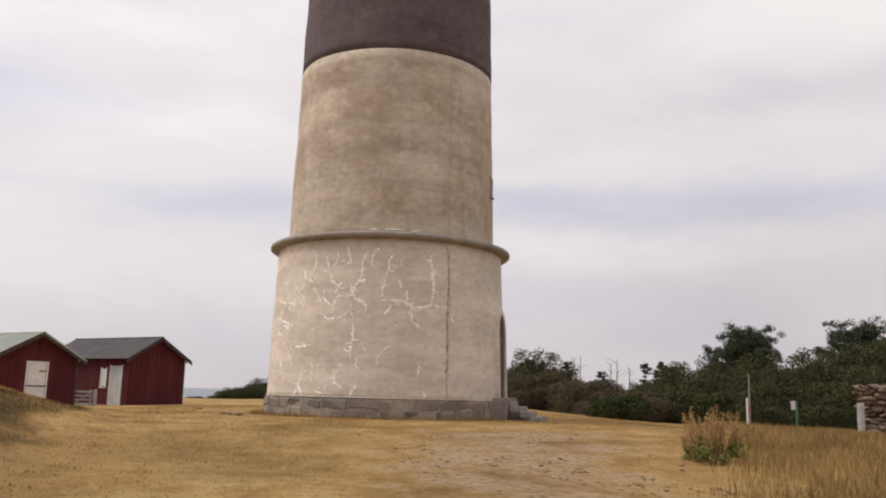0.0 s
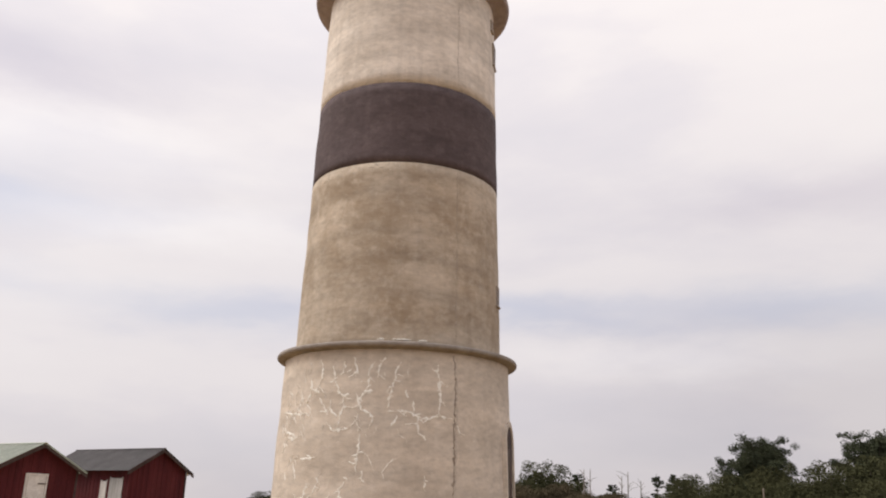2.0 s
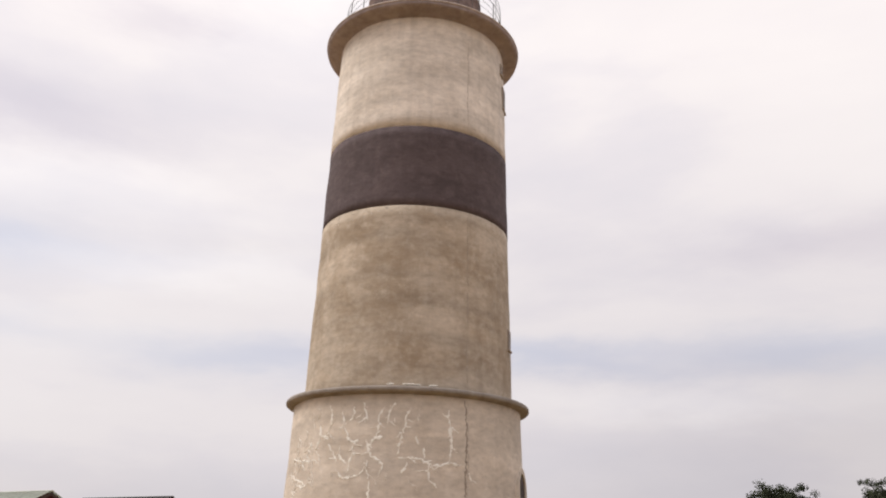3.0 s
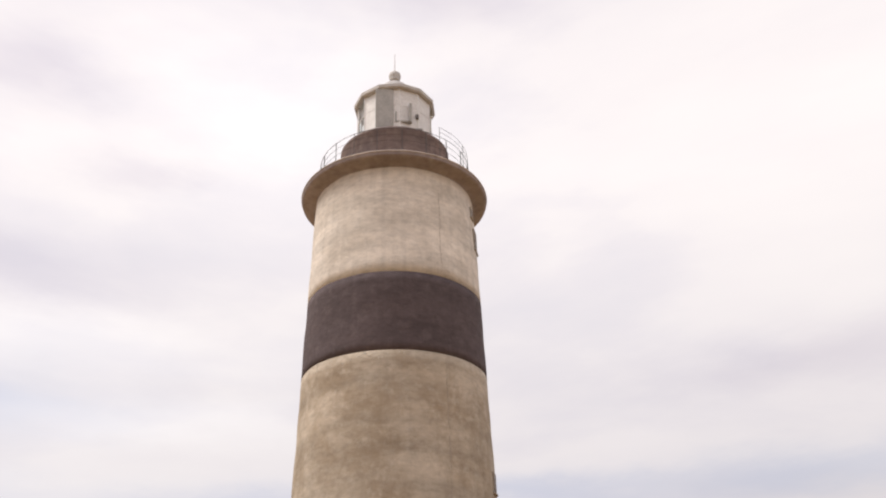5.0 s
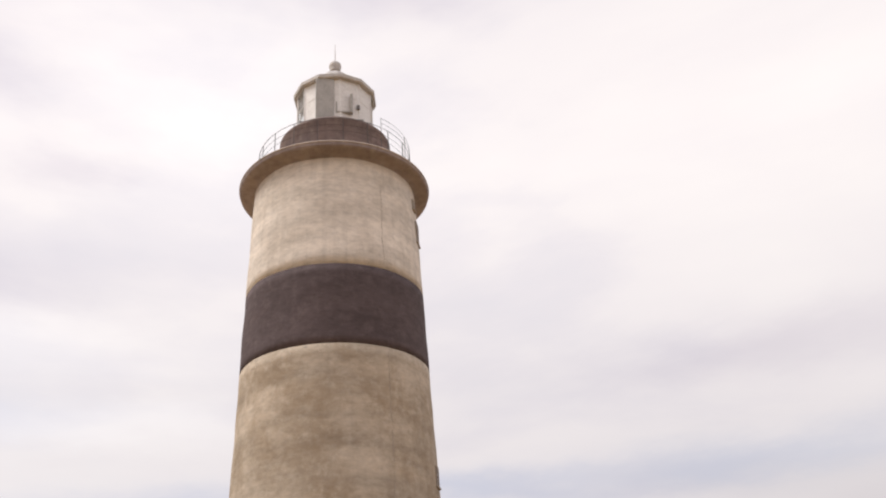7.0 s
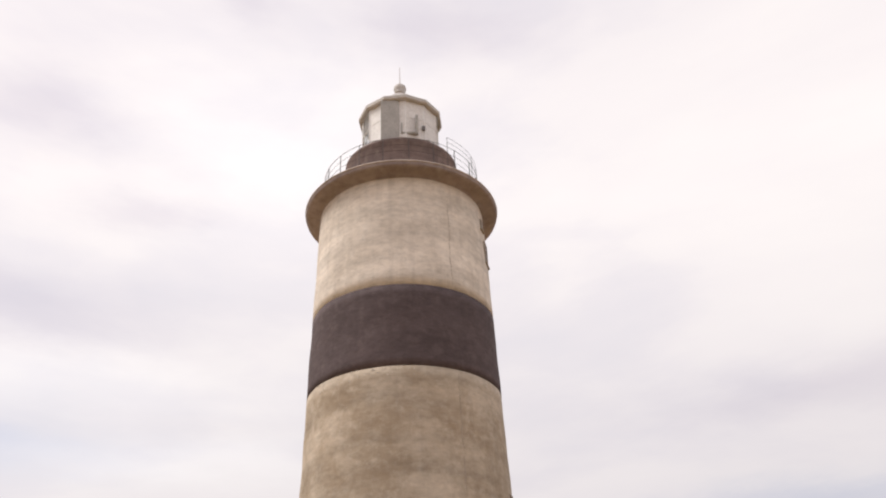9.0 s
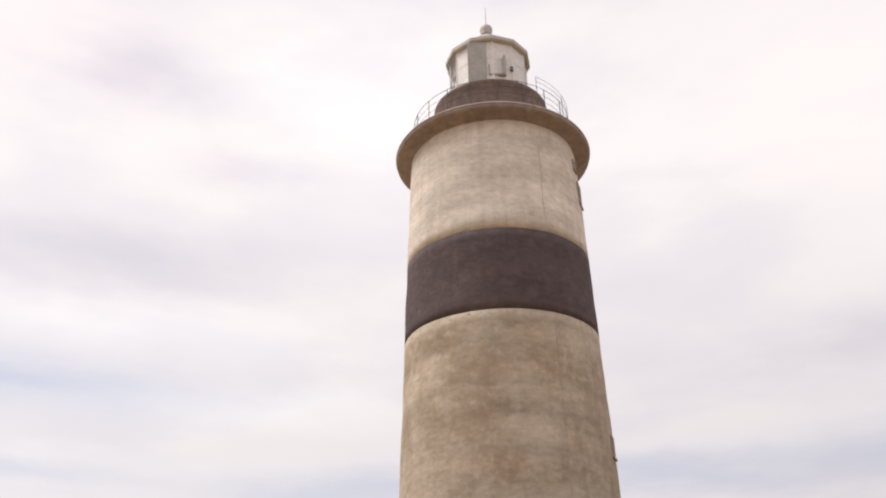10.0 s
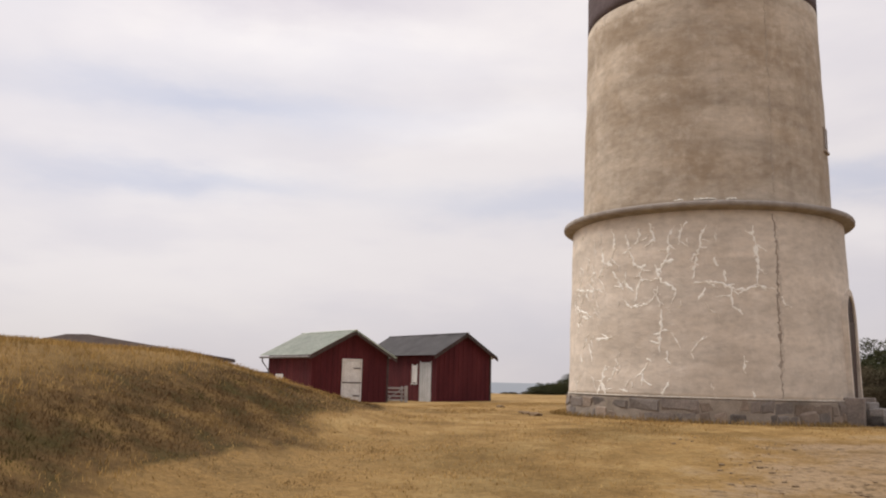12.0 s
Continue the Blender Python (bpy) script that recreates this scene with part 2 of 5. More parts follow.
BLACK = stucco("black_paint", (0.118, 0.092, 0.096), (0.092, 0.071, 0.075), (0.165, 0.13, 0.132), 0.8, 0.15)
CORNICE = stucco("cornice_render", (0.40, 0.345, 0.30), (0.28, 0.23, 0.19), (0.47, 0.42, 0.37), 0.8, 0.4)
GALLERY = stucco("gallery_render", (0.43, 0.37, 0.38), (0.32, 0.27, 0.275), (0.51, 0.45, 0.455), 0.7, 0.4)
LIP = stucco("lip_render", (0.52, 0.44, 0.39), (0.38, 0.31, 0.27), (0.60, 0.53, 0.47), 0.7, 0.4)
LEDGE_PALE = material("pale_joint", [(0.45, 0.41, 0.36), (0.70, 0.65, 0.58)], 1.5, 12, 0.95, 0.4)
LEDGE = stucco("ledge_render", (0.36, 0.325, 0.295), (0.26, 0.225, 0.20), (0.46, 0.42, 0.38), 0.7, 0.3)
DRUM = stucco("drum_paint", (0.27, 0.205, 0.19), (0.185, 0.15, 0.15), (0.35, 0.28, 0.26), 0.8, 0.4)
SALT = material("lime_bloom", [(0.86, 0.83, 0.76), (0.94, 0.92, 0.87)], 6, 40, 0.9, 0.4)
DARKCRACK = material("dark_crack", [(0.25, 0.205, 0.172), (0.40, 0.34, 0.285)], 3, 30, 0.9, 0.3)
RAINSTAIN = material("rain_stain", [(0.31, 0.26, 0.21), (0.42, 0.36, 0.30)], 2, 14, 0.95, 0.2)
SEAMDARK = material("damp_render", [(0.49, 0.43, 0.365), (0.58, 0.515, 0.44)], 2, 14, 0.95, 0.2)
GRANITE = material("granite", [(0.14, 0.12, 0.107), (0.235, 0.20, 0.177), (0.33, 0.28, 0.245)], 1.3, 22, 0.85, 0.6, 12, depth=0.03)
MORTAR = material("mortar", [(0.17, 0.145, 0.12), (0.28, 0.24, 0.2), (0.36, 0.31, 0.26)], 1.6, 40, 0.95, 0.5, 30)
FIELDSTONE = material("fieldstone", [(0.15, 0.105, 0.08), (0.28, 0.205, 0.16), (0.38, 0.30, 0.25)], 1.6, 20, 0.9, 0.6, 14, depth=0.03)
CLOD = material("dry_clod", [(0.205, 0.145, 0.09), (0.31, 0.225, 0.145)], 2, 20, 0.95, 0.5)
CONCRETE = material("step_concrete", [(0.19, 0.175, 0.165), (0.30, 0.275, 0.255)], 2.5, 25, 0.9, 0.5, 25)
WHITEPAINT = material("white_paint", [(0.62, 0.60, 0.58), (0.78, 0.77, 0.75)], 2.5, 30, 0.6, 0.2)
LANTERNPAINT = material("lantern_paint", [(0.72, 0.71, 0.71), (0.84, 0.83, 0.83)], 2.5, 30, 0.5, 0.1)
IRON = material("grey_iron", [(0.16, 0.15, 0.15), (0.27, 0.25, 0.25)], 4, 40, 0.55, 0.2, metal=0.3)
RAILIRON = material("dark_rail_iron", [(0.07, 0.065, 0.065), (0.12, 0.11, 0.11)], 4, 40, 0.7, 0.2)
SEAMPALE = material("seam_stain_pale", [(0.47, 0.41, 0.35), (0.57, 0.505, 0.44)], 2, 14, 0.95, 0.2)
SHUTTER = material("shutter_paint", [(0.36, 0.35, 0.34), (0.47, 0.46, 0.45)], 2.5, 30, 0.6, 0.1)
ROOFMETAL = material("lantern_roof_metal", [(0.50, 0.48, 0.475), (0.64, 0.62, 0.61)], 2, 30, 0.6, 0.1)
REDPAINT = material("falu_red", [(0.066, 0.0115, 0.0155), (0.086, 0.0142, 0.018), (0.106, 0.0205, 0.0235)], 1.2, 30, 0.85, 0.4, 50, 0.25, island=0.06)
REDBOARD = piece_tint(REDPAINT, "falu_red_board", 0.08)
GREENROOF = material("pale_green_sheet", [(0.47, 0.52, 0.46), (0.56, 0.60, 0.54), (0.62, 0.65, 0.59)], 1.2, 16, 0.6, 0.15)
FELTROOF = material("dark_roof_sheet", [(0.125, 0.12, 0.125), (0.185, 0.178, 0.182)], 1.2, 18, 0.75, 0.3)
BROWNROOF = material("brown_roof", [(0.13, 0.095, 0.08), (0.19, 0.145, 0.12)], 1.2, 18, 0.8, 0.3)
DARKWOOD = material("dark_trim_wood", [(0.05, 0.035, 0.033), (0.09, 0.065, 0.06)], 3, 30, 0.8, 0.3)
GREYDOOR = material("grey_door_paint", [(0.42, 0.43, 0.43), (0.55, 0.55, 0.55)], 2, 30, 0.6, 0.2)
OLDWOOD = material("weathered_wood", [(0.20, 0.17, 0.14), (0.34, 0.30, 0.26)], 3, 30, 0.9, 0.5, 40, 0.2)
DOORWOOD = material("dark_door_wood", [(0.055, 0.035, 0.028), (0.10, 0.065, 0.05)], 2, 30, 0.6, 0.3, 40, 0.2)
BARK = material("bark", [(0.07, 0.055, 0.045), (0.13, 0.10, 0.085)], 3, 25, 0.95, 0.6, 18)
DEADWOOD = material("dead_wood", [(0.22, 0.19, 0.17), (0.32, 0.29, 0.26)], 3, 25, 0.95, 0.4, 18)
PINE = material("pine_needles", [(0.046, 0.055, 0.036), (0.074, 0.084, 0.050)], 0.7, 6, 0.8, 0, island=0.22)
SHRUB = material("shrub_leaves", [(0.056, 0.060, 0.031), (0.082, 0.084, 0.042)], 0.6, 5, 0.8, 0, island=0.2)
RUSSET = material("russet_leaves", [(0.086, 0.076, 0.048), (0.125, 0.100, 0.066)], 0.6, 5, 0.85, 0, island=0.2)
FRESH = material("fresh_leaves", [(0.046, 0.056, 0.024), (0.072, 0.082, 0.034)], 0.8, 6, 0.7, 0, island=0.4)
DOCKLEAF = material("dock_leaves", [(0.12, 0.14, 0.04), (0.175, 0.185, 0.06)], 0.8, 6, 0.7, 0, island=0.4)
STRAW = material("dry_grass", [(0.36, 0.23, 0.09), (0.48, 0.325, 0.135)], 0.22, 2, 0.9, 0, island=0.35)
TALLSTRAW = material("tall_dry_grass", [(0.19, 0.124, 0.049), (0.29, 0.195, 0.079), (0.37, 0.25, 0.104)], 0.55, 2, 0.9, 0, island=0.4)
MOUNDGRASS = material("mound_grass", [(0.30, 0.195, 0.07), (0.41, 0.27, 0.10), (0.50, 0.345, 0.14)], 0.35, 1.5, 0.9, 0, island=0.4)
MOUNDWEED = material("mound_weeds", [(0.070, 0.068, 0.020), (0.100, 0.060, 0.029), (0.145, 0.085, 0.038), (0.27, 0.172, 0.062)], 0.8, 2.5, 0.9, 0, island=0.4)
DOCK = material("dock_stalks", [(0.32, 0.205, 0.09), (0.44, 0.295, 0.14)], 1.0, 8, 0.9, 0, island=0.4)
MARKGREEN = material("green_post_paint", [(0.045, 0.105, 0.08), (0.07, 0.145, 0.11)], 3, 20, 0.6, 0.1)
MARKRED = material("red_post_paint", [(0.40, 0.09, 0.06), (0.48, 0.13, 0.09)], 3, 20, 0.6, 0.1)

for leafy in (PINE, SHRUB, RUSSET, FRESH, STRAW, TALLSTRAW, MOUNDGRASS, MOUNDWEED, DOCK, DOCKLEAF, CLOD, FIELDSTONE):
    matt(leafy)

GLASS = bpy.data.materials.new("lantern_glass")
GLASS.use_nodes = True
gs = GLASS.node_tree.nodes["Principled BSDF"]
gs.inputs["Base Color"].default_value = (0.93, 0.95, 0.95, 1)
gs.inputs["Roughness"].default_value = 0.04
gs.inputs["Transmission Weight"].default_value = 1.0
gs.inputs["IOR"].default_value = 1.08

WATER = bpy.data.materials.new("sea_water")
WATER.use_nodes = True
ws = WATER.node_tree.nodes["Principled BSDF"]
ws.inputs["Base Color"].default_value = (0.10, 0.13, 0.16, 1)
ws.inputs["Roughness"].default_value = 0.35
wn = node(WATER.node_tree, "ShaderNodeTexNoise", Scale=0.6, Detail=5.0)
wb = node(WATER.node_tree, "ShaderNodeBump", Strength=0.6, Distance=0.3)
WATER.node_tree.links.new(wn.outputs["Fac"], wb.inputs["Height"])
WATER.node_tree.links.new(wb.outputs[0], ws.inputs["Normal"])


def ground_material():
    m = bpy.data.materials.new("dry_turf")
    m.use_nodes = True
    t = m.node_tree
    shader = t.nodes["Principled BSDF"]
    where = t.nodes.new("ShaderNodeTexCoord")
    wide = node(t, "ShaderNodeTexNoise", Scale=0.16, Detail=6.0, Roughness=0.6)
    mid = node(t, "ShaderNodeTexNoise", Scale=0.9, Detail=7.0, Roughness=0.65)
    fine = node(t, "ShaderNodeTexNoise", Scale=9.0, Detail=6.0, Roughness=0.75)
    for n in (wide, mid, fine):
        t.links.new(where.outputs["Object"], n.inputs["Vector"])
    turf = ramp(t, mid.outputs["Fac"], [(0.34, (0.245, 0.150, 0.056)), (0.5, (0.355, 0.225, 0.088)), (0.66, (0.455, 0.312, 0.136))])
    turf = blend(t, "MULTIPLY", 1.0, turf, ramp(t, wide.outputs["Fac"], [(0.36, (0.66, 0.67, 0.66)), (0.5, (0.95, 0.95, 0.95)), (0.64, (1.08, 1.10, 1.14))]))
    dirt = ramp(t, mid.outputs["Fac"], [(0.36, (0.215, 0.147, 0.085)), (0.5, (0.315, 0.222, 0.133)), (0.64, (0.345, 0.247, 0.152))])
    lumps = node(t, "ShaderNodeTexNoise", Scale=5.2, Detail=5.0, Roughness=0.7)
    t.links.new(where.outputs["Object"], lumps.inputs["Vector"])
    dirt = blend(t, "MULTIPLY", 1.0, dirt, ramp(t, lumps.outputs["Fac"], [(0.36, grey(0.45)), (0.46, grey(0.96)), (0.66, grey(1.14))]))
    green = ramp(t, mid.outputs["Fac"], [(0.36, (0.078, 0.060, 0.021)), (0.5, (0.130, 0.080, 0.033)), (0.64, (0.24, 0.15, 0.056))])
    worn = t.nodes.new("ShaderNodeAttribute")
    worn.attribute_name = "worn"
    parts = t.nodes.new("ShaderNodeSeparateColor")
    t.links.new(worn.outputs["Color"], parts.inputs[0])
    edge = t.nodes.new("ShaderNodeMath")
    edge.operation = "ADD"
    t.links.new(parts.outputs[0], edge.inputs[0])
    t.links.new(mid.outputs["Fac"], edge.inputs[1])
    col = blend(t, "MIX", ramp(t, edge.outputs[0], [(0.78, grey(0)), (0.98, grey(0.95))]), turf, dirt)
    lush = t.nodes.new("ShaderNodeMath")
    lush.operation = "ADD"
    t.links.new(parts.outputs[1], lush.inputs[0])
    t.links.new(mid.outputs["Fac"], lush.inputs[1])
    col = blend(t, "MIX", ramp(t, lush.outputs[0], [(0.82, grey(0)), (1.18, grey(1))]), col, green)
    col = blend(t, "MULTIPLY", 1.0, col, ramp(t, fine.outputs["Fac"], [(0.3, grey(0.62)), (0.5, grey(0.98)), (0.7, grey(1.2))]))
    t.links.new(col, shader.inputs["Base Color"])
    shader.inputs["Roughness"].default_value = 0.95
    shader.inputs["Specular IOR Level"].default_value = 0.1
    b = node(t, "ShaderNodeBump", Strength=0.9, Distance=0.06)
    t.links.new(fine.outputs["Fac"], b.inputs["Height"])
    t.links.new(b.outputs[0], shader.inputs["Normal"])
    return m


# ---- building helpers ----
def mesh_of(name, bm, mat, smooth=False):
    me = bpy.data.meshes.new(name)
    bm.normal_update()
    bm.to_mesh(me)
    bm.free()
    for m in mat if isinstance(mat, (list, tuple)) else [mat]:
        me.materials.append(m)
    if smooth:
        me.shade_smooth()
    return me


def part(name, bm, mat, parent, label="", smooth=False):
    ob = new(name, mesh_of(name, bm, mat, smooth))
    ob.parent = parent
    if label:
        ob["label"] = label
    return ob


def thing(name, label, category, m=None, group="", kind=""):
    ob = new(name)
    ob.matrix_world = m or Matrix()
    return tagged(ob, label, category, group, kind)


def box(bm, x0, x1, y0, y1, z0, z1, bevel=0.0, m=None):
    verts = bmesh.ops.create_cube(bm, size=1.0)["verts"]
    bmesh.ops.transform(bm, verts=verts, matrix=pose((x0 + x1) / 2, (y0 + y1) / 2, (z0 + z1) / 2) @ Matrix.Diagonal((abs(x1 - x0), abs(y1 - y0), abs(z1 - z0), 1)))
    if bevel:
        edges = list({e for v in verts for e in v.link_edges})
        verts = [v for f in bmesh.ops.bevel(bm, geom=edges, offset=bevel, segments=1, affect="EDGES")["faces"] for v in f.verts] + [v for v in verts if v.is_valid]
    if m:
        bmesh.ops.transform(bm, verts=list(set(verts)), matrix=m)
    return bm


def boxed(*args, bevel=0.0, m=None):
    return box(bmesh.new(), *args, bevel=bevel, m=m)


def tube(bm, points, radius, sides=6, taper=1.0):
    """A round bar along points, getting thinner towards its end."""
    rings = []
    pts = [Vector(p) for p in points]
    for i, p in enumerate(pts):
        way = (pts[min(i + 1, len(pts) - 1)] - pts[max(i - 1, 0)]).normalized()
        side = way.orthogonal().normalized()
        up = way.cross(side)
        r = radius * (1 + (taper - 1) * i / max(len(pts) - 1, 1))
        rings.append([bm.verts.new(p + r * (math.cos(2 * math.pi * k / sides) * side + math.sin(2 * math.pi * k / sides) * up)) for k in range(sides)])
    for a, b in zip(rings, rings[1:]):
        # nearest start keeps the skin from twisting
        s = min(range(sides), key=lambda k: (a[0].co - b[k].co).length)
        for k in range(sides):
            bm.faces.new((a[k], a[(k + 1) % sides], b[(k + 1 + s) % sides], b[(k + s) % sides]))
    bm.faces.new(rings[0][::-1])
    bm.faces.new(rings[-1])
    return bm


def lathe(profile, steps=128, wobble=0.0, closed=False):
    """A round body from (radius, height) pairs; wobble: slow unevenness in metres."""
    bm = bmesh.new()
    rows = []
    for r, z in profile:
        row = []
        for k in range(steps):
            a = 2 * math.pi * k / steps
            d = wobble * noise.noise((2.2 * math.cos(a), 2.2 * math.sin(a), z * 0.9)) if wobble else 0
            row.append(bm.verts.new(((r + d) * math.cos(a), (r + d) * math.sin(a), z)))
        rows.append(row)
    for a, b in zip(rows, rows[1:]):
        for k in range(steps):
            bm.faces.new((a[k], a[(k + 1) % steps], b[(k + 1) % steps], b[k]))
    if closed:
        for k in range(steps):
            bm.faces.new((rows[-1][k], rows[-1][(k + 1) % steps], rows[0][(k + 1) % steps], rows[0][k]))
    else:
        if profile[0][0] > 0.01:
            bm.faces.new(rows[0][::-1])
        if profile[-1][0] > 0.01:
            bm.faces.new(rows[-1])
    return bm


def smooth01(v):
    v = min(max(v, 0.0), 1.0)
    return v * v * (3 - 2 * v)


# ---- ground ----
def bank_rise(x, y):
    """0 at the foot of the bank, 1 on its crest."""
    return smooth01((-6.2 - 0.10 * (y + 12) - x) / 6.0)


def mound_height(x, y):
    """The grassy bank beside the camera's way."""
    across = bank_rise(x, y)
    along = smooth01((1.5 - y) / 15.0)
    back = smooth01((x + 34) / 10)
    lumps = 1 + 0.10 * noise.noise((x * 0.35, y * 0.35, 3.1))
    return 1.85 * across * along * back * lumps


def ground_height(x, y):
    z = -0.80 * smooth01((-y - 5.0) / 17.0)
    z -= 0.55 * smooth01((x - 6.0) / 12.0) * smooth01((y + 14) / 16)
    z -= 0.25 * smooth01((-x - 6) / 10) * smooth01((y + 6) / 10)
    z += 0.05 * noise.noise((x * 0.25, y * 0.25, 0.0)) + 0.025 * noise.noise((x * 1.1, y * 1.1, 5.0))
    d = math.hypot(x, y)
    z -= (z - 0.0) * 0.85 * smooth01((7.5 - d) / 3.0)
    z -= 5.5 * smooth01((y - 58) / 30)
    return z + mound_height(x, y)


def worn_amount(x, y):
    """How far feet have worn the turf off: the trodden way up to the tower and the ground round it."""
    way = math.exp(-(((x - 2.6 - 0.12 * (y + 14)) / 3.7) ** 2)) * smooth01((-4.5 - y) / 5.0)
    left = 0.5 * math.exp(-(((x + 5.2) / 1.2) ** 2)) * smooth01((y + 9) / 5) * smooth01((12 - y) / 5)
    return 0.47 * min(way + left, 1.0)


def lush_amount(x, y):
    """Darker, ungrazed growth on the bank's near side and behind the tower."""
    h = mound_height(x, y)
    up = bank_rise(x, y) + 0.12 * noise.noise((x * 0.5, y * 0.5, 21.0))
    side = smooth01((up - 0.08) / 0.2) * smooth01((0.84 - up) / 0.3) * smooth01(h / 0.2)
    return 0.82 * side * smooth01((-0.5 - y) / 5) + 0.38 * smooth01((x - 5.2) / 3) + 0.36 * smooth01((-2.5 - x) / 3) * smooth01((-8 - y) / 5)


def ground_sheet():
    def steps(n, reach, close):
        u = np.linspace(-1, 1, n)
        k = math.asinh(reach / close)
        return close * np.sinh(k * u)

    xs = steps(300, 4000, 14.0)
    ys = steps(300, 4000, 14.0) - 10.0
    verts = np.array([(x, y, ground_height(x, y)) for y in ys for x in xs])
    n = len(xs)
    i = np.arange(n - 1)
    a = (i[None, :] + n * i[:, None]).ravel()
    faces = np.stack([a, a + 1, a + n + 1, a + n], 1)
    me = bpy.data.meshes.new("ground")
    me.from_pydata(verts.tolist(), [], faces.tolist())
    att = me.color_attributes.new("worn", "FLOAT_COLOR", "POINT")
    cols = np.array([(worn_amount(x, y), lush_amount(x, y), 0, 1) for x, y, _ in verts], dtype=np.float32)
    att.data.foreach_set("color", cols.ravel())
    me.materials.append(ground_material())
    me.shade_smooth()
    return tagged(new("ground", me), "dry straw-coloured turf with a worn dirt track", "ground", kind="structure")


ground_sheet()
bm = bmesh.new()
bmesh.ops.create_grid(bm, x_segments=2, y_segments=2, size=4500)
water = new("water", mesh_of("water", bm, WATER))
water.location = (0, 0, -3.4)
tagged(water, "grey-blue calm sea beyond the shore", "sea", kind="structure")

# ---- the lighthouse ----
R_FOOT, R_RING, R_SHAFT, R_TOP = 4.183, 4.03, 3.725, 3.349
Z_PLINTH, Z_RING, Z_TOP = 0.64, 5.70, 20.1
BAND_LOW, BAND_HIGH = 12.29, 15.42


def lower_radius(z):
    return R_FOOT + (R_RING - R_FOOT) * (z - 0.7) / (Z_RING - 0.7)


def upper_radius(z):
    return R_SHAFT + (R_TOP - R_SHAFT) * (z - Z_RING) / (20.526 - Z_RING)


def levels(z0, z1, radius, n):
    return [(radius(z0 + (z1 - z0) * i / n), z0 + (z1 - z0) * i / n) for i in range(n + 1)]


def on_tower(angle, z, out=0.0):
    """A point on the shaft; angle in degrees from the side that faces the camera's way, growing towards the door."""
    r = (lower_radius(z) if z < Z_RING else upper_radius(z)) + out
    a = radians(angle - 90)
    return Vector((r * math.cos(a), r * math.sin(a), z))


tower = thing("lighthouse", "tall weathered rendered lighthouse with a black painted band", "lighthouse")
WOBBLE = 0.035
DOOR = pose(0, 0, 0, 0, 0, 73)
ARCH, SPRING = 0.62, 2.95  # half-width of the doorway, height where its arch begins


def with_doorway(bm):
    """Takes the doorway's opening out of the shaft."""
    back = DOOR.inverted()
    gone = []
    for f in bm.faces:
        c = back @ f.calc_center_median()
        if c.y < 0 and abs(c.x) < ARCH + 0.07 and c.z < SPRING + 0.05 + math.sqrt(max((ARCH + 0.07) ** 2 - c.x ** 2, 0)):
            gone.append(f)
    bmesh.ops.delete(bm, geom=[f for f in gone if len(f.verts) == 4], context="FACES")
    return bm


lower = part("lower_shaft", with_doorway(lathe(levels(Z_PLINTH, Z_RING - 0.02, lower_radius, 48), 240, WOBBLE)), LOWER, tower, "pale cracked render of the wider foot", True)
part("upper_shaft", lathe(levels(Z_RING, BAND_LOW, upper_radius, 18), 160, WOBBLE), UPPER, tower, "brown-stained grey render", True)
part("painted_band", lathe(levels(BAND_LOW + 0.002, BAND_HIGH, lambda z: upper_radius(z) + 0.004, 10), 160, WOBBLE), BLACK, tower, "faded black painted band", True)
part("top_shaft", lathe(levels(BAND_HIGH + 0.002, Z_TOP + 0.4, upper_radius, 12), 160, WOBBLE), TOP, tower, "pale cream render", True)
part("ring_ledge", lathe([(3.6, 5.64), (4.05, 5.64), (4.10, 5.68), (4.28, 5.69), (4.325, 5.73), (4.33, 5.80), (4.31, 5.845), (4.22, 5.865), (3.95, 5.90), (3.74, 5.96), (3.6, 5.96)], 160, 0.012, True), LEDGE, tower, "moulded concrete string course", True)
part("cornice", lathe([(3.2, 20.16), (3.37, 20.16), (3.40, 20.22), (3.60, 20.27), (3.80, 20.30), (3.92, 20.33), (3.96, 20.38), (3.965, 20.46), (3.93, 20.50), (3.84, 20.52), (3.2, 20.58), (2.0, 20.62)], 160, 0.01), GALLERY, tower, "projecting rounded gallery cornice", True)
part("cornice_lip", lathe([(3.86, 20.45), (3.985, 20.455), (3.995, 20.50), (3.97, 20.545), (3.70, 20.58), (3.6, 20.55)], 160, 0.01, True), LIP, tower, "paler lip of the gallery edge", True)
part("gallery_drum", lathe([(2.46, 20.58), (2.40, 20.72), (2.36, 22.75), (2.40, 22.80), (2.40, 22.92), (1.6, 22.98)], 96, 0.01), DRUM, tower, "dark red-brown drum under the lantern", True)

# light repairs left along the string course and under the black band
for at, span in ((1.5, 8), (12, 3), (-9, 3)):
    bm = bmesh.new()
    for k in range(int(span * 3)):
        p = on_tower(at + span * (k / (span * 3) - 0.5), 5.98, 0.05 + random.uniform(0, 0.12))
        bmesh.ops.create_icosphere(bm, subdivisions=1, radius=random.uniform(0.012, 0.06), matrix=Matrix.Translation(p) @ Matrix.Diagonal((1.3, 1, 0.5, 1)))
    part("lime_patch", bm, SALT, tower, "pale crumbled lime")

# scuffed, peeling edge of the black paint
rnd = random.Random(31)
SCUFFS = [(rnd.uniform(-62, 6), rnd.uniform(11.95, 12.27), rnd.uniform(-2.5, 2.5), rnd.uniform(0.012, 0.035)) for k in range(34)]

# plinth of granite blocks, each its own piece
plinth = part("plinth", lathe([(4.207, -0.6), (4.207, 0.58), (4.16, Z_PLINTH)], 96), MORTAR, tower, "mortar bed of the stone plinth")


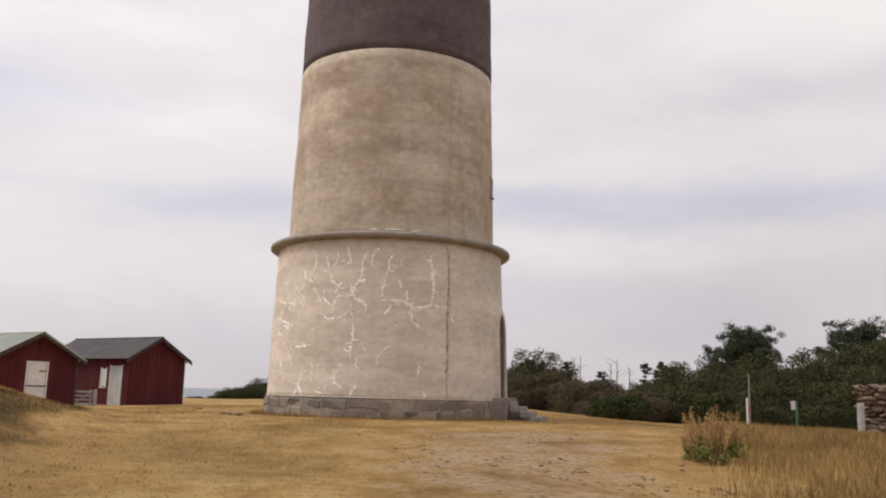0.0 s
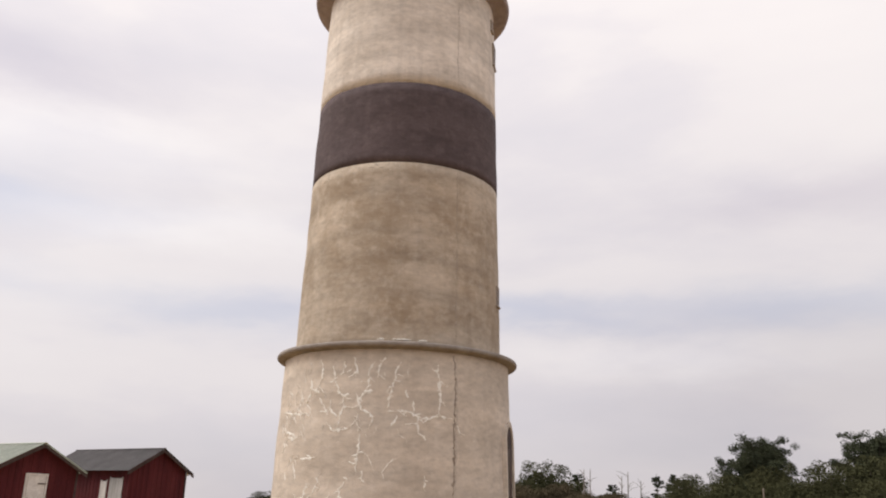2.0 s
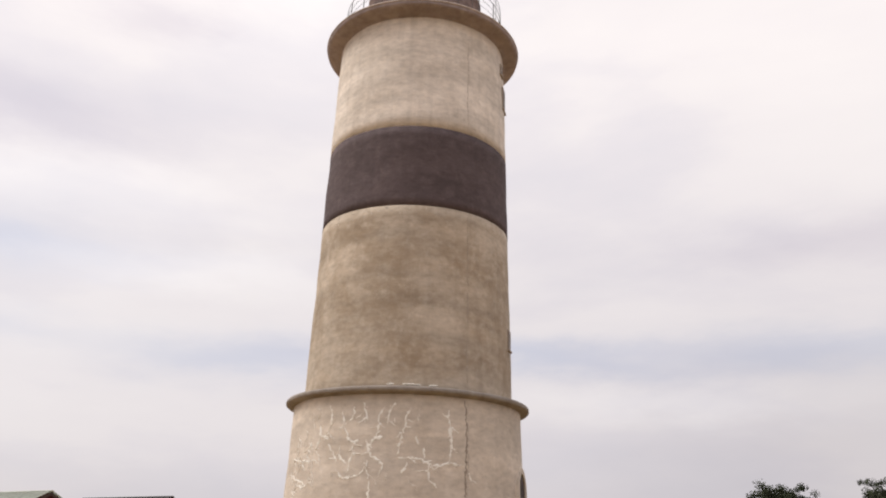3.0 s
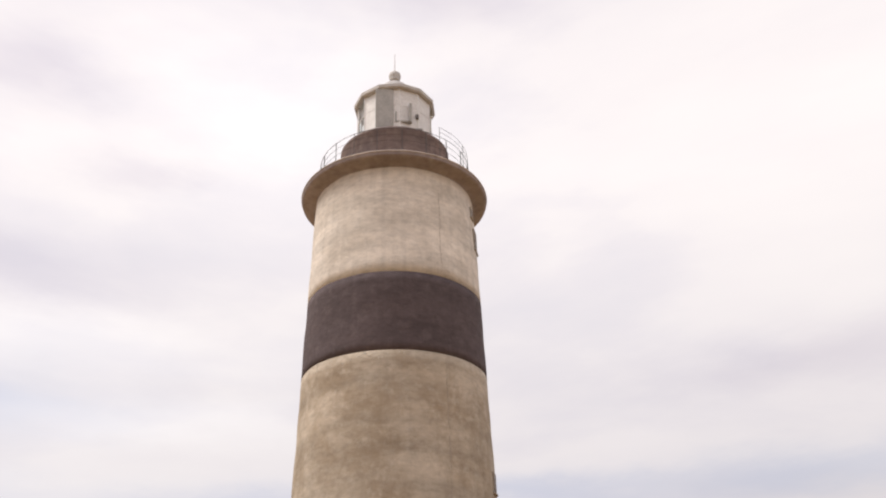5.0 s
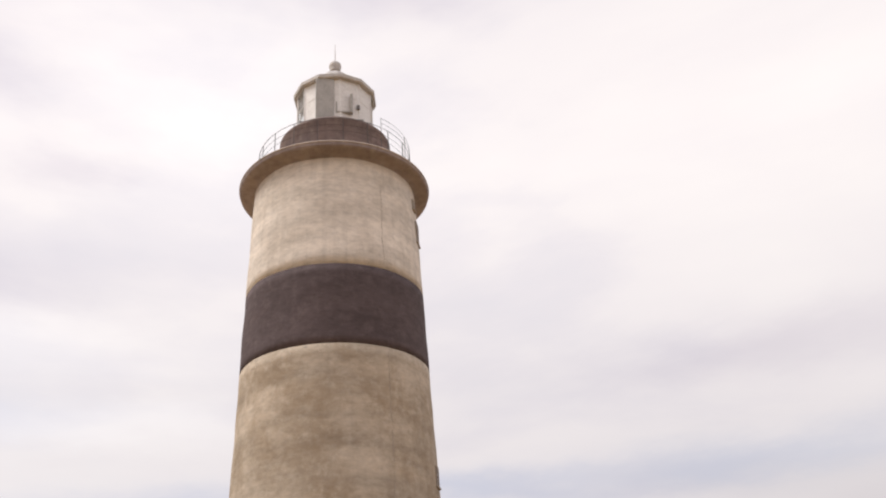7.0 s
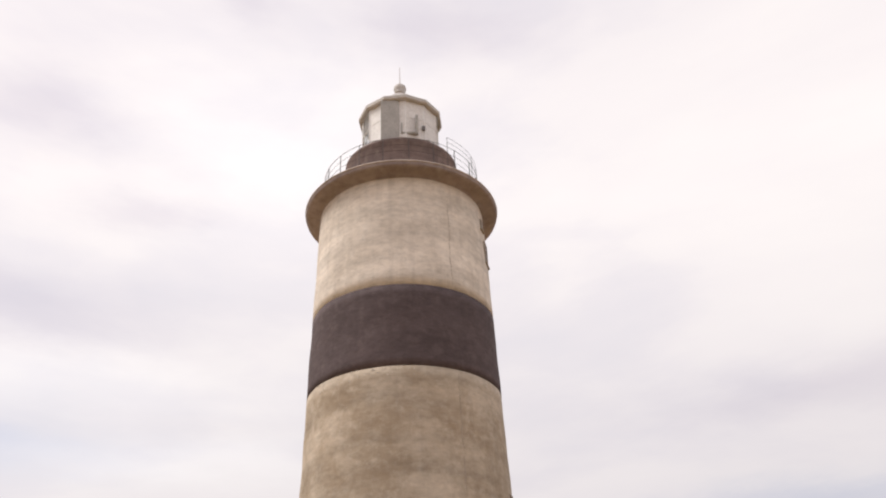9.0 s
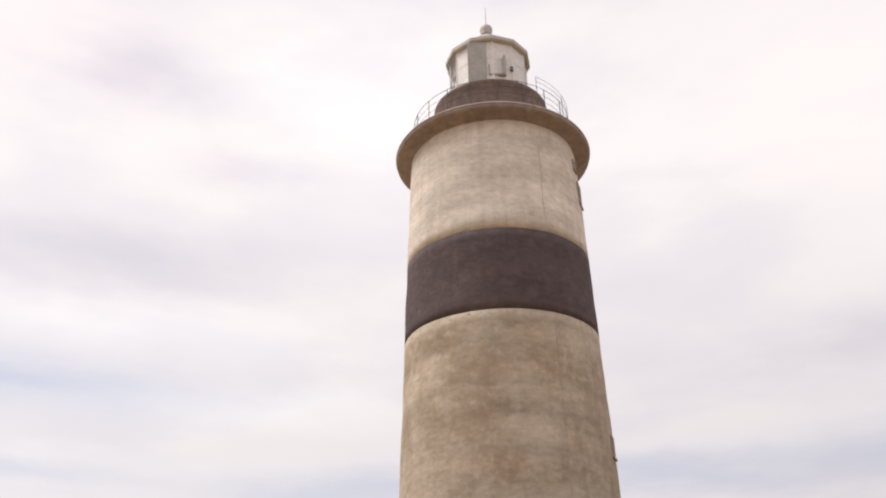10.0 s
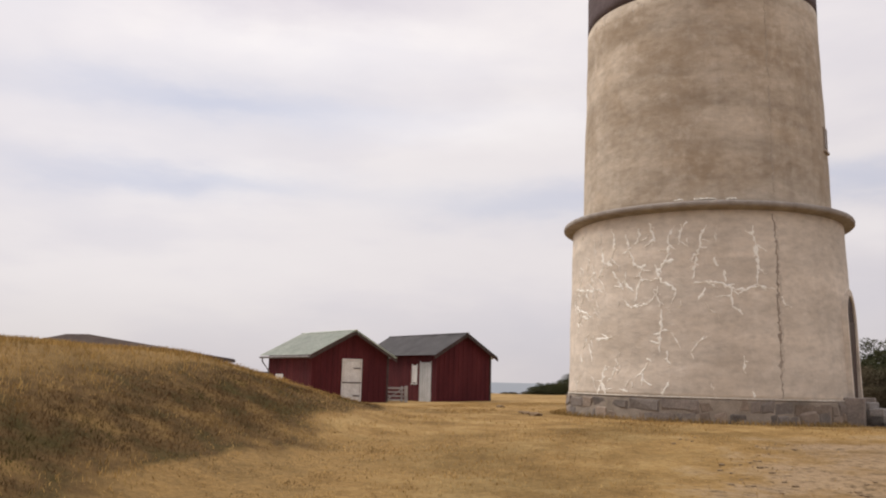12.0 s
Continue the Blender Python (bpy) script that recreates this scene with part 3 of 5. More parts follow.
def stone_mesh(length, height, seed):
    rnd = random.Random(seed)
    bm = bmesh.new()
    box(bm, -length / 2, length / 2, -0.04, 0.10, 0, height, 0.045)
    slant = rnd.uniform(-0.22, 0.22)
    tip = rnd.uniform(-0.16, 0.16)
    for v in bm.verts:
        far = 0.5 if abs(v.co.x) < 0.1 else 1.0
        v.co += Vector((rnd.uniform(-0.035, 0.035) * far, rnd.uniform(-0.025, 0.02), rnd.uniform(-0.05, 0.05)))
        v.co.x += slant * (v.co.z - height / 2)
        v.co.z += tip * v.co.x * (0.5 if length > 0.8 else 1.0)
        v.co.y += 0.5 * v.co.x ** 2 / 4.2
    return mesh_of("stone", bm, STONES[seed % 3])


STONES = [GRANITE,
          material("dark_granite", [(0.12, 0.105, 0.097), (0.195, 0.17, 0.153), (0.28, 0.24, 0.215)], 1.3, 22, 0.85, 0.6, 12, depth=0.03),
          material("brown_granite", [(0.17, 0.135, 0.108), (0.275, 0.22, 0.178), (0.37, 0.305, 0.25)], 1.3, 22, 0.85, 0.6, 12, depth=0.03)]


STONES[:] = [piece_tint(m, m.name + "_piece", 0.2) for m in STONES]


def lay_stone(parent, angle, radius, z, me):
    ob = new("stone", me)
    a = radians(angle - 90)
    ob.parent = parent
    ob.matrix_world = Matrix.Translation((radius * math.cos(a), radius * math.sin(a), z)) @ pose(0, 0, 0, 0, 0, angle)
    return ob


rnd = random.Random(11)
for base, tall in ((-0.12, 0.40), (0.27, 0.31)):
    angle = -180.0 + base * 9
    end = angle + 360
    while angle < end - 3:
        length = min(rnd.choice((rnd.uniform(0.3, 0.6), rnd.uniform(0.6, 1.35))), radians(end - angle) * 4.22)
        turn = math.degrees(length / 4.22)
        h = tall + rnd.uniform(-0.05, 0.06) * (1 if base < 0 else 0)
        lay_stone(plinth, angle + turn / 2, 4.195 + rnd.uniform(-0.02, 0.02), base + rnd.uniform(-0.012, 0.012), stone_mesh(length - 0.02, h, rnd.randrange(999)))
        angle += turn


part("lime_line", lathe([(4.17, 0.625), (4.215, 0.63), (4.21, 0.655), (4.17, 0.665)], 160, 0.02, True), LEDGE_PALE, tower, "pale lime joint above the plinth", True)


def crack(*nodes, width=0.066, mat=None, name="lime_crack", out=0.006):
    """A thin uneven ribbon of lime bloom that follows a crack on the shaft: (angle, height) turning points."""
    bm = bmesh.new()
    pts = []
    for (a0, z0), (a1, z1) in zip(nodes, nodes[1:]):
        n = max(2, int(math.hypot((a1 - a0) * 0.073, z1 - z0) / 0.06))
        pts += [(a0 + (a1 - a0) * i / n, z0 + (z1 - z0) * i / n) for i in range(n)]
    pts.append(nodes[-1])
    lines = [(pts, width)]
    if mat is None and width > 0.05:
        # short side twigs
        twig = random.Random(int(1000 * (nodes[0][0] + 90) + 10 * nodes[0][1]))
        for i in range(2, len(pts) - 1):
            if twig.random() < 0.17:
                (a, z), way, n = pts[i], twig.choice((-1, 1)), twig.randint(2, 5)
                drop = twig.uniform(-0.05, 0.03)
                lines.append(([(a + way * 0.75 * k, z + drop * k) for k in range(n + 1)], 0.6 * width))
    for pts, width in lines:
        rows = []
        for i, (a, z) in enumerate(pts):
            a += 0.95 * noise.noise((a * 1.4, z * 9, 1.0))
            z += 0.06 * noise.noise((a * 1.4, z * 9, 7.0))
            a2, z2 = pts[min(i + 1, len(pts) - 1)]
            a1, z1 = pts[max(i - 1, 0)]
            dx, dz = (a2 - a1) * 0.073, z2 - z1
            s = math.hypot(dx, dz) or 1
            w = width * (0.14 + 1.6 * abs(noise.noise((a * 3.1, z * 13, 2.0)))) * (0.35 + 0.65 * math.sin(math.pi * min(max((i + 0.7) / len(pts), 0), 1)))
            da, dh = -dz / s * w / 0.073, dx / s * w
            d = WOBBLE * noise.noise((2.2 * math.cos(radians(a - 90)), 2.2 * math.sin(radians(a - 90)), z * 0.9))
            rows.append((bm.verts.new(on_tower(a - da, z - dh, d + 0.001)), bm.verts.new(on_tower(a, z, d + out + 0.006)), bm.verts.new(on_tower(a + da, z + dh, d + 0.001))))
        for p, q in zip(rows, rows[1:]):
            bm.faces.new((p[0], p[1], q[1], q[0]))
            bm.faces.new((p[1], p[2], q[2], q[1]))
    return part(name, bm, mat or SALT, lower if nodes[0][1] < Z_RING else tower)


crack((-37.8, 5.31), (-36.3, 5.01), (-36.6, 4.68))
crack((-30.7, 5.11), (-29.1, 4.63), (-26.4, 4.25), (-23.9, 4.12), (-19.5, 4.01))
crack((-20.5, 5.36), (-19.2, 5.12), (-18.2, 4.84))
crack((-24.8, 5.25), (-24.8, 4.92), (-26.5, 4.81))
crack((-10.3, 5.27), (-12.8, 4.90), (-13.1, 4.54), (-13.7, 4.26), (-17.2, 3.98), (-15.7, 3.73), (-11.7, 3.60), (-9.6, 3.42), (-10.5, 3.29))
crack((-13.7, 4.26), (-10.4, 4.28))
crack((-17.2, 4.00), (-18.0, 4.20))
crack((-7.8, 5.26), (-8.8, 4.71))
crack((-5.6, 5.37), (-7.5, 5.15))
crack((1.5, 5.21), (-0.7, 4.95), (-1.0, 4.64), (1.1, 4.61))
crack((-1.0, 4.64), (-2.9, 4.20), (-1.2, 4.11))
crack((-2.9, 4.20), (-4.2, 3.77))
crack((-3.6, 3.66), (4.5, 3.67), (7.3, 3.63), (9.6, 3.50), (14.8, 3.48), (19.4, 3.64), (21.4, 3.56), (25.8, 3.53))
crack((0.4, 3.54), (-0.5, 3.37), (-2.0, 3.20))
crack((9.6, 3.50), (9.8, 3.20), (9.9, 3.03), (13.9, 2.82))
crack((4.3, 3.28), (9.5, 3.33))
crack((18.2, 5.22), (19.4, 4.69), (19.8, 4.25), (19.4, 3.64))
crack((-36.6, 4.07), (-33.2, 3.68), (-31.5, 3.54))
crack((-30.1, 4.06), (-31.6, 3.63))
crack((-23.9, 4.12), (-24.2, 3.78), (-25.6, 3.42), (-26.0, 3.15))
crack((-24.2, 3.78), (-20.9, 3.78))
crack((-43.3, 4.79), (-42.2, 4.35), (-35.8, 4.32))
crack((-42.2, 4.35), (-45.1, 3.99))
crack((-65.6, 3.75), (-51.8, 3.60), (-43.9, 3.62))
crack((-62.5, 3.13), (-51.3, 2.93), (-53.8, 2.70))
crack((-58.5, 2.92), (-52.5, 2.81), (-49.3, 2.86))
crack((-32.0, 3.31), (-28.4, 3.03), (-20.8, 3.12))
crack((-15.1, 2.95), (-15.7, 2.51), (-16.0, 2.17), (-16.8, 1.78))
crack((-13.4, 1.82), (-12.8, 1.43))
crack((-13.2, 1.05), (-14.1, 0.80), (-15.9, 0.71))
crack((-50.8, 2.12), (-48.6, 1.56))
crack((-57.5, 1.81), (-56.3, 1.52))
crack((-46.3, 2.16), (-36.9, 2.23))
crack((-40.1, 1.47), (-41.8, 1.10), (-44.5, 0.60))
crack((-42.7, 1.01), (-39.8, 0.66))
crack((-34.2, 1.51), (-36.6, 1.15), (-39.1, 1.02))
crack((-22.8, 1.25), (-23.2, 0.95))
crack((-21.5, 1.64), (-19.5, 1.56))
crack((13.3, 1.76), (13.6, 1.31))
crack((16.2, 0.81), (16.7, 0.69))
crack((4.1, 4.37), (4.4, 4.15), (5.6, 4.12))
crack((7.5, 3.98), (7.9, 3.67))
crack((28.3, 3.32), (30.0, 3.07))
crack((-32.6, 0.80), (-28.9, 0.75))
# finer hairlines that branch off between them
rnd = random.Random(4)
for k in range(46):
    a, z = rnd.uniform(-64, 6), rnd.choice((rnd.uniform(2.8, 5.4), rnd.uniform(2.8, 5.4), rnd.uniform(0.9, 2.4)))
    path = [(a, z)]
    for j in range(rnd.randint(1, 3)):
        a += rnd.uniform(-3.2, 3.2)
        z -= rnd.uniform(0.08, 0.3)
        path.append((a, max(z, 0.66)))
    crack(*path, width=rnd.uniform(0.012, 0.03))
for k in range(16):
    a, z = rnd.uniform(-68, -46), rnd.uniform(2.2, 4.6)
    crack((a, z), (a + rnd.uniform(-2, 3), z - 0.12), (a + rnd.uniform(-3, 3), z - 0.3), width=0.03)

for a, z, turn, w in SCUFFS:
    crack((a, z), (a + turn * 0.5, z - 0.05), (a + turn, z - 0.02), width=w, mat=LEDGE_PALE, name="paint_scuff", out=0.002)

# settled crack with a darker streak along it down the foot
crack((27.6, 5.5), (28.4, 4.5), (28.0, 3.5), (27.9, 2.2), (27.6, 0.7), width=0.085, mat=SEAMDARK, name="damp_streak", out=0.001)
crack((26.6, 5.55), (27.6, 4.54), (27.1, 3.54), (26.9, 2.89), (27.2, 2.13), (26.6, 0.66), width=0.075, mat=DARKCRACK, name="dark_crack")
# faint vertical seam up the shaft
for z0, z1, wide, mat in ((19.4, 17.6, 0.05, SEAMPALE), (18.0, 15.6, 0.035, SEAMPALE), (12.2, 10.2, 0.03, RAINSTAIN), (10.4, 9.6, 0.04, RAINSTAIN), (9.3, 8.2, 0.05, RAINSTAIN), (7.9, 6.2, 0.05, RAINSTAIN)):
    crack((30.8, z0), (30.4, (z0 + z1) / 2), (30.9, z1), width=wide, mat=mat, name="seam_stain", out=0.002)


# small deep windows above the door
def tower_window(angle, z, w, h):
    a = radians(angle - 90)
    r = (lower_radius(z) if z < Z_RING else upper_radius(z))
    m = Matrix.Translation((r * math.cos(a), r * math.sin(a), z)) @ pose(0, 0, 0, 0, 0, angle)
    win = part("window", boxed(-w / 2, w / 2, -0.018, 0.05, 0, h), DARKWOOD, tower, "small dark window")
    win.matrix_world = m
    for x0, x1, z0, z1 in ((-w / 2 - 0.07, -w / 2, -0.02, h), (w / 2, w / 2 + 0.07, -0.02, h), (-w / 2 - 0.07, w / 2 + 0.07, h, h + 0.08)):
        part("window_frame", boxed(x0, x1, -0.03, 0.06, z0, z1, bevel=0.01), CORNICE, win)
    part("window_sill", boxed(-w / 2 - 0.12, w / 2 + 0.12, -0.07, 0.06, -0.10, -0.02, bevel=0.015), CORNICE, win)
    part("glazing_bar", boxed(-0.02, 0.02, -0.026, 0.0, 0, h), WHITEPAINT, win)


for spot in ((73, 7.9, 0.32, 0.6), (75, 17.7, 0.4, 0.85), (70, 19.15, 0.2, 0.35)):
    tower_window(*spot)

# doorway: an arched stone surround, a dark double door and steps
doorway = part("doorway", bmesh.new(), CONCRETE, tower)
bm = bmesh.new()
inner, outer = [], []
for k in range(17):
    a = math.pi * k / 16
    inner.append((-ARCH * math.cos(a), 2.95 + ARCH * math.sin(a)))
    outer.append((-(ARCH + 0.20) * math.cos(a), 2.95 + (ARCH + 0.20) * math.sin(a)))
inner = [(-ARCH, 0.62)] + inner + [(ARCH, 0.62)]
outer = [(-ARCH - 0.20, 0.62)] + outer + [(ARCH + 0.20, 0.62)]
grid = []
for (xi, zi), (xo, zo) in zip(inner, outer):
    grid.append([bm.verts.new((xi, -3.62, zi)), bm.verts.new((xi, -4.23 + 0.03 * (zi - 0.62), zi)), bm.verts.new((xo, -4.23 + 0.03 * (zo - 0.62), zo)), bm.verts.new((xo, -3.9, zo))])
for p, q in zip(grid, grid[1:]):
    for k in range(3):
        bm.faces.new((p[k], q[k], q[k + 1], p[k + 1]))
surround = part("door_surround", bm, LOWER, doorway, "rendered arched door surround")
for side in (-1, 1):
    part("door_leaf", boxed(min(side * 0.01, side * 0.61), max(side * 0.01, side * 0.61), -4.13, -4.08, 0.66, 2.85, bevel=0.01), DOORWOOD, doorway, "dark wooden door leaf")
bm = bmesh.new()
rim = [(-0.61 * math.cos(math.pi * k / 12), 2.87 + 0.66 * math.sin(math.pi * k / 12)) for k in range(13)]
fan = bm.faces.new([bm.verts.new((x, -4.11, z)) for x, z in rim])
moved = bmesh.ops.extrude_face_region(bm, geom=[fan])["geom"]
bmesh.ops.translate(bm, verts=[v for v in moved if isinstance(v, bmesh.types.BMVert)], vec=(0, 0.05, 0))
bmesh.ops.recalc_face_normals(bm, faces=bm.faces[:])
part("fanlight", bm, DARKWOOD, doorway, "dark arched fanlight")
for k, (d, h) in enumerate(((4.62, 0.62), (4.95, 0.46), (5.28, 0.30), (5.62, 0.14))):
    part("step", boxed(-0.85, 0.85, -d, -3.95, -0.2, h, bevel=0.02), CONCRETE, doorway, "worn stone step")
part("step_cheek", boxed(-1.12, -0.86, -4.52, -3.9, -0.2, 0.74, bevel=0.03), GRANITE, doorway, "squared stone beside the steps")
part("step_cheek", boxed(0.86, 1.12, -4.52, -3.9, -0.2, 0.74, bevel=0.03), GRANITE, doorway)
doorway.matrix_world = DOOR

# gallery railing
railing = part("railing", lathe([(3.235, 22.17), (3.25, 22.155), (3.262, 22.17), (3.25, 22.185)], 72, 0, True), RAILIRON, tower, "thin iron gallery railing", True)
for z in (21.55, 21.85):
    part("rail", lathe([(3.241, z), (3.25, z - 0.008), (3.259, z), (3.25, z + 0.008)], 72, 0, True), RAILIRON, railing)
for k in range(20):
    a = 2 * math.pi * (k + 0.3) / 20
    part("post", tube(bmesh.new(), [(3.25 * math.cos(a), 3.25 * math.sin(a), 20.52), (3.25 * math.cos(a), 3.25 * math.sin(a), 22.18)], 0.017, 6), RAILIRON, railing)
bm = bmesh.new()
arc = [radians(q) for q in np.linspace(-55, 8, 14)]
for z in (22.66, 22.42):
    tube(bm, [(3.25 * math.cos(a), 3.25 * math.sin(a), z) for a in arc], 0.008, 5)
for a in (arc[0], arc[6], arc[-1]):
    tube(bm, [(3.25 * math.cos(a), 3.25 * math.sin(a), 20.52), (3.25 * math.cos(a), 3.25 * math.sin(a), 22.66)], 0.012, 5)
part("ladder_guard", bm, RAILIRON, railing, "taller guard rail")

# the twelve-sided lantern
SIDES, R_LANTERN, Z_LAN0, Z_LAN1 = 12, 1.66, 22.95, 25.62
lantern = part("lantern", lathe([(1.72, Z_LAN0 - 0.02), (1.72, Z_LAN0 + 0.10), (1.60, Z_LAN0 + 0.12)], 12), LANTERNPAINT, tower, "white many-sided lantern room")


def corner(k, r):
    a = 2 * math.pi * (k + 0.25) / SIDES
    return Vector((r * math.cos(a), r * math.sin(a), 0))


for k in range(SIDES):
    p, q = corner(k, R_LANTERN), corner(k + 1, R_LANTERN)
    mid_angle = math.degrees(math.atan2((p + q).y, (p + q).x)) + 90
    side = (q - p).normalized()
    m = Matrix.Translation((p + q) / 2) @ Matrix(((side.x, side.y, 0, 0), (side.y, -side.x, 0, 0), (0, 0, 1, 0), (0, 0, 0, 1))).transposed()
    half = (q - p).length / 2
    part("mullion", tube(bmesh.new(), [p + Vector((0, 0, Z_LAN0)), p + Vector((0, 0, Z_LAN1))], 0.05, 6), LANTERNPAINT, lantern)
    seaward = -50 < mid_angle < 60
    if seaward:
        # blind painted panels on the landward sides
        panel = part("panel", boxed(-half + 0.04, half - 0.04, -0.02, 0.02, Z_LAN0 + 0.1, Z_LAN1), LANTERNPAINT, lantern, "white sheet panel")
        panel.matrix_world = m
    else:
        pane = part("pane", boxed(-half + 0.04, half - 0.04, -0.006, 0.006, Z_LAN0 + 0.1, Z_LAN1), GLASS, lantern, "clear glass pane")
        pane.visible_shadow = False
        pane.matrix_world = m
    for z in (Z_LAN0 + 0.62, Z_LAN0 + 1.7):
        bar = part("glazing_bar", boxed(-half, half, -0.03, 0.03, z - 0.02, z + 0.02), LANTERNPAINT, lantern)
        bar.matrix_world = m
front = pose(0, 0, 0, 0, 0, 0)
for x0, x1, y, z0, z1, mat, name, label in ((-0.84, -0.06, -1.66, 23.1, 25.55, SHUTTER, "shutter", "grey painted sheet shutter"), (0.64, 0.75, -1.66, 23.72, 24.74, SHUTTER, "vent_pipe", "grey upright pipe"),
                                          (0.02, 0.64, -1.66, 23.72, 23.79, SHUTTER, "conduit", "grey cable conduit"), (0.02, 0.08, -1.66, 23.79, 24.3, SHUTTER, "conduit", "grey cable conduit"),
                                          (0.75, 1.22, -1.40, 23.5, 23.56, SHUTTER, "conduit", "grey cable conduit"), (0.92, 1.06, -1.42, 24.1, 24.32, IRON, "vent", "small dark vent"),
                                          (0.3, 1.2, -1.50, 23.16, 23.22, SHUTTER, "lower_bar", "grey lower bar")):
    part(name, boxed(x0, x1, y - 0.03, y + 0.16, z0, z1, bevel=0.012), mat, lantern, label).matrix_world = front
lens = part("lamp_lens", lathe([(0.2, 23.0), (0.45, 23.6), (0.55, 24.3), (0.45, 25.0), (0.2, 25.4)], 24), GLASS, lantern, "glass lighthouse lens", True)
part("lantern_roof", lathe([(1.62, 25.56), (1.80, 25.54), (1.87, 25.58), (1.885, 25.73), (1.84, 25.78), (1.30, 26.15), (0.90, 26.52), (0.74, 26.80), (0.58, 27.00), (0.34, 27.17), (0.17, 27.28), (0.15, 27.45)], 12), ROOFMETAL, tower, "low many-sided pale grey metal lantern roof").rotation_euler = (0, 0, radians(7.5))
part("finial_ball", lathe([(0.10, 27.40), (0.24, 27.42), (0.25, 27.47), (0.20, 27.50), (0.27, 27.60), (0.29, 27.70), (0.27, 27.83), (0.17, 27.94), (0.05, 27.98)], 24), ROOFMETAL, tower, "round vent ball", True)
part("lightning_rod", tube(bmesh.new(), [(0, 0, 27.95), (0, 0, 29.1)], 0.022, 6, 0.5), ROOFMETAL, tower, "thin lightning rod")


# ---- sheds ----
def board_wall(x0, x1, z0, top, y, thick=0.05, pitch=0.155):
    """Upright boards with gaps between, from x0 to x1; top(x): height of the upper end."""
    bm = bmesh.new()
    n = max(1, round((x1 - x0) / pitch))
    for i in range(n):
        a, b = x0 + (x1 - x0) * i / n + 0.006, x0 + (x1 - x0) * (i + 1) / n - 0.006
        out = 0.0
        v = [bm.verts.new(c) for c in ((a, y - out, z0), (b, y - out, z0), (b, y + thick, z0), (a, y + thick, z0), (a, y - out, top(a)), (b, y - out, top(b)), (b, y + thick, top(b)), (a, y + thick, top(a)))]
        for f in ((0, 1, 5, 4), (1, 2, 6, 5), (2, 3, 7, 6), (3, 0, 4, 7), (4, 5, 6, 7), (3, 2, 1, 0)):
            bm.faces.new([v[j] for j in f])
    return bm


def boarding(name, label, s, x0, x1, z0, top, m=None, pitch=0.155):
    """A wall part with its upright boards as pieces under it."""
    backing = bmesh.new()
    n = max(1, round((x1 - x0) / pitch))
    cuts = [x0 + (x1 - x0) * i / n for i in range(n + 1)]
    if x0 < WIDTHS[0] / 2 < x1:
        cuts = sorted(cuts + [WIDTHS[0] / 2])
    low_row = [[backing.verts.new((x, y, z0)) for y in (0.03, 0.06)] for x in cuts]
    top_row = [[backing.verts.new((x, y, top(x) - 0.01)) for y in (0.03, 0.06)] for x in cuts]
    for i in range(len(cuts) - 1):
        backing.faces.new((low_row[i][0], low_row[i + 1][0], top_row[i + 1][0], top_row[i][0]))
        backing.faces.new((low_row[i + 1][1], low_row[i][1], top_row[i][1], top_row[i + 1][1]))
    wall = part(name, backing, REDPAINT, s, label)
    if m:
        wall.matrix_basis = m
    for i in range(n):
        a, b = x0 + (x1 - x0) * i / n + 0.005, x0 + (x1 - x0) * (i + 1) / n - 0.005
        part("board", board_wall(a - 0.006, b + 0.006, z0, top, -0.014 * (i % 2), 0.028 + 0.014 * (i % 2), 9.0), REDBOARD, wall)
    return wall


WIDTHS = [0.0]


def sheet_roof(width, length, eave, ridge, side, over, front_over, ribbed):
    """One roof slope, with its thickness; ribbed: corrugated along the slope."""
    bm = bmesh.new()
    half = width / 2
    slope = (ridge - eave) / half
    run = half + over
    n = 90 if ribbed else 8
    rows = []
    for i in range(n + 1):
        y = -front_over + (length + 2 * front_over) * i / n
        lift = 0.018 * math.cos(i * math.pi) if ribbed else 0
        col = []
        for u in (0, 0.35, 0.7, 1):
            x = side * run * u
            z = ridge - slope * run * u + lift + 0.02 * noise.noise((x, y, side)) * (1 if ribbed else 0.5)
            col.append(bm.verts.new((half + x, y, z)))
        rows.append(col)
    for p, q in zip(rows, rows[1:]):
        for k in range(3):
            bm.faces.new((p[k], p[k + 1], q[k + 1], q[k]) if side > 0 else (p[k], q[k], q[k + 1], p[k + 1]))
    bmesh.ops.solidify(bm, geom=bm.faces[:], thickness=0.05)
    return bm


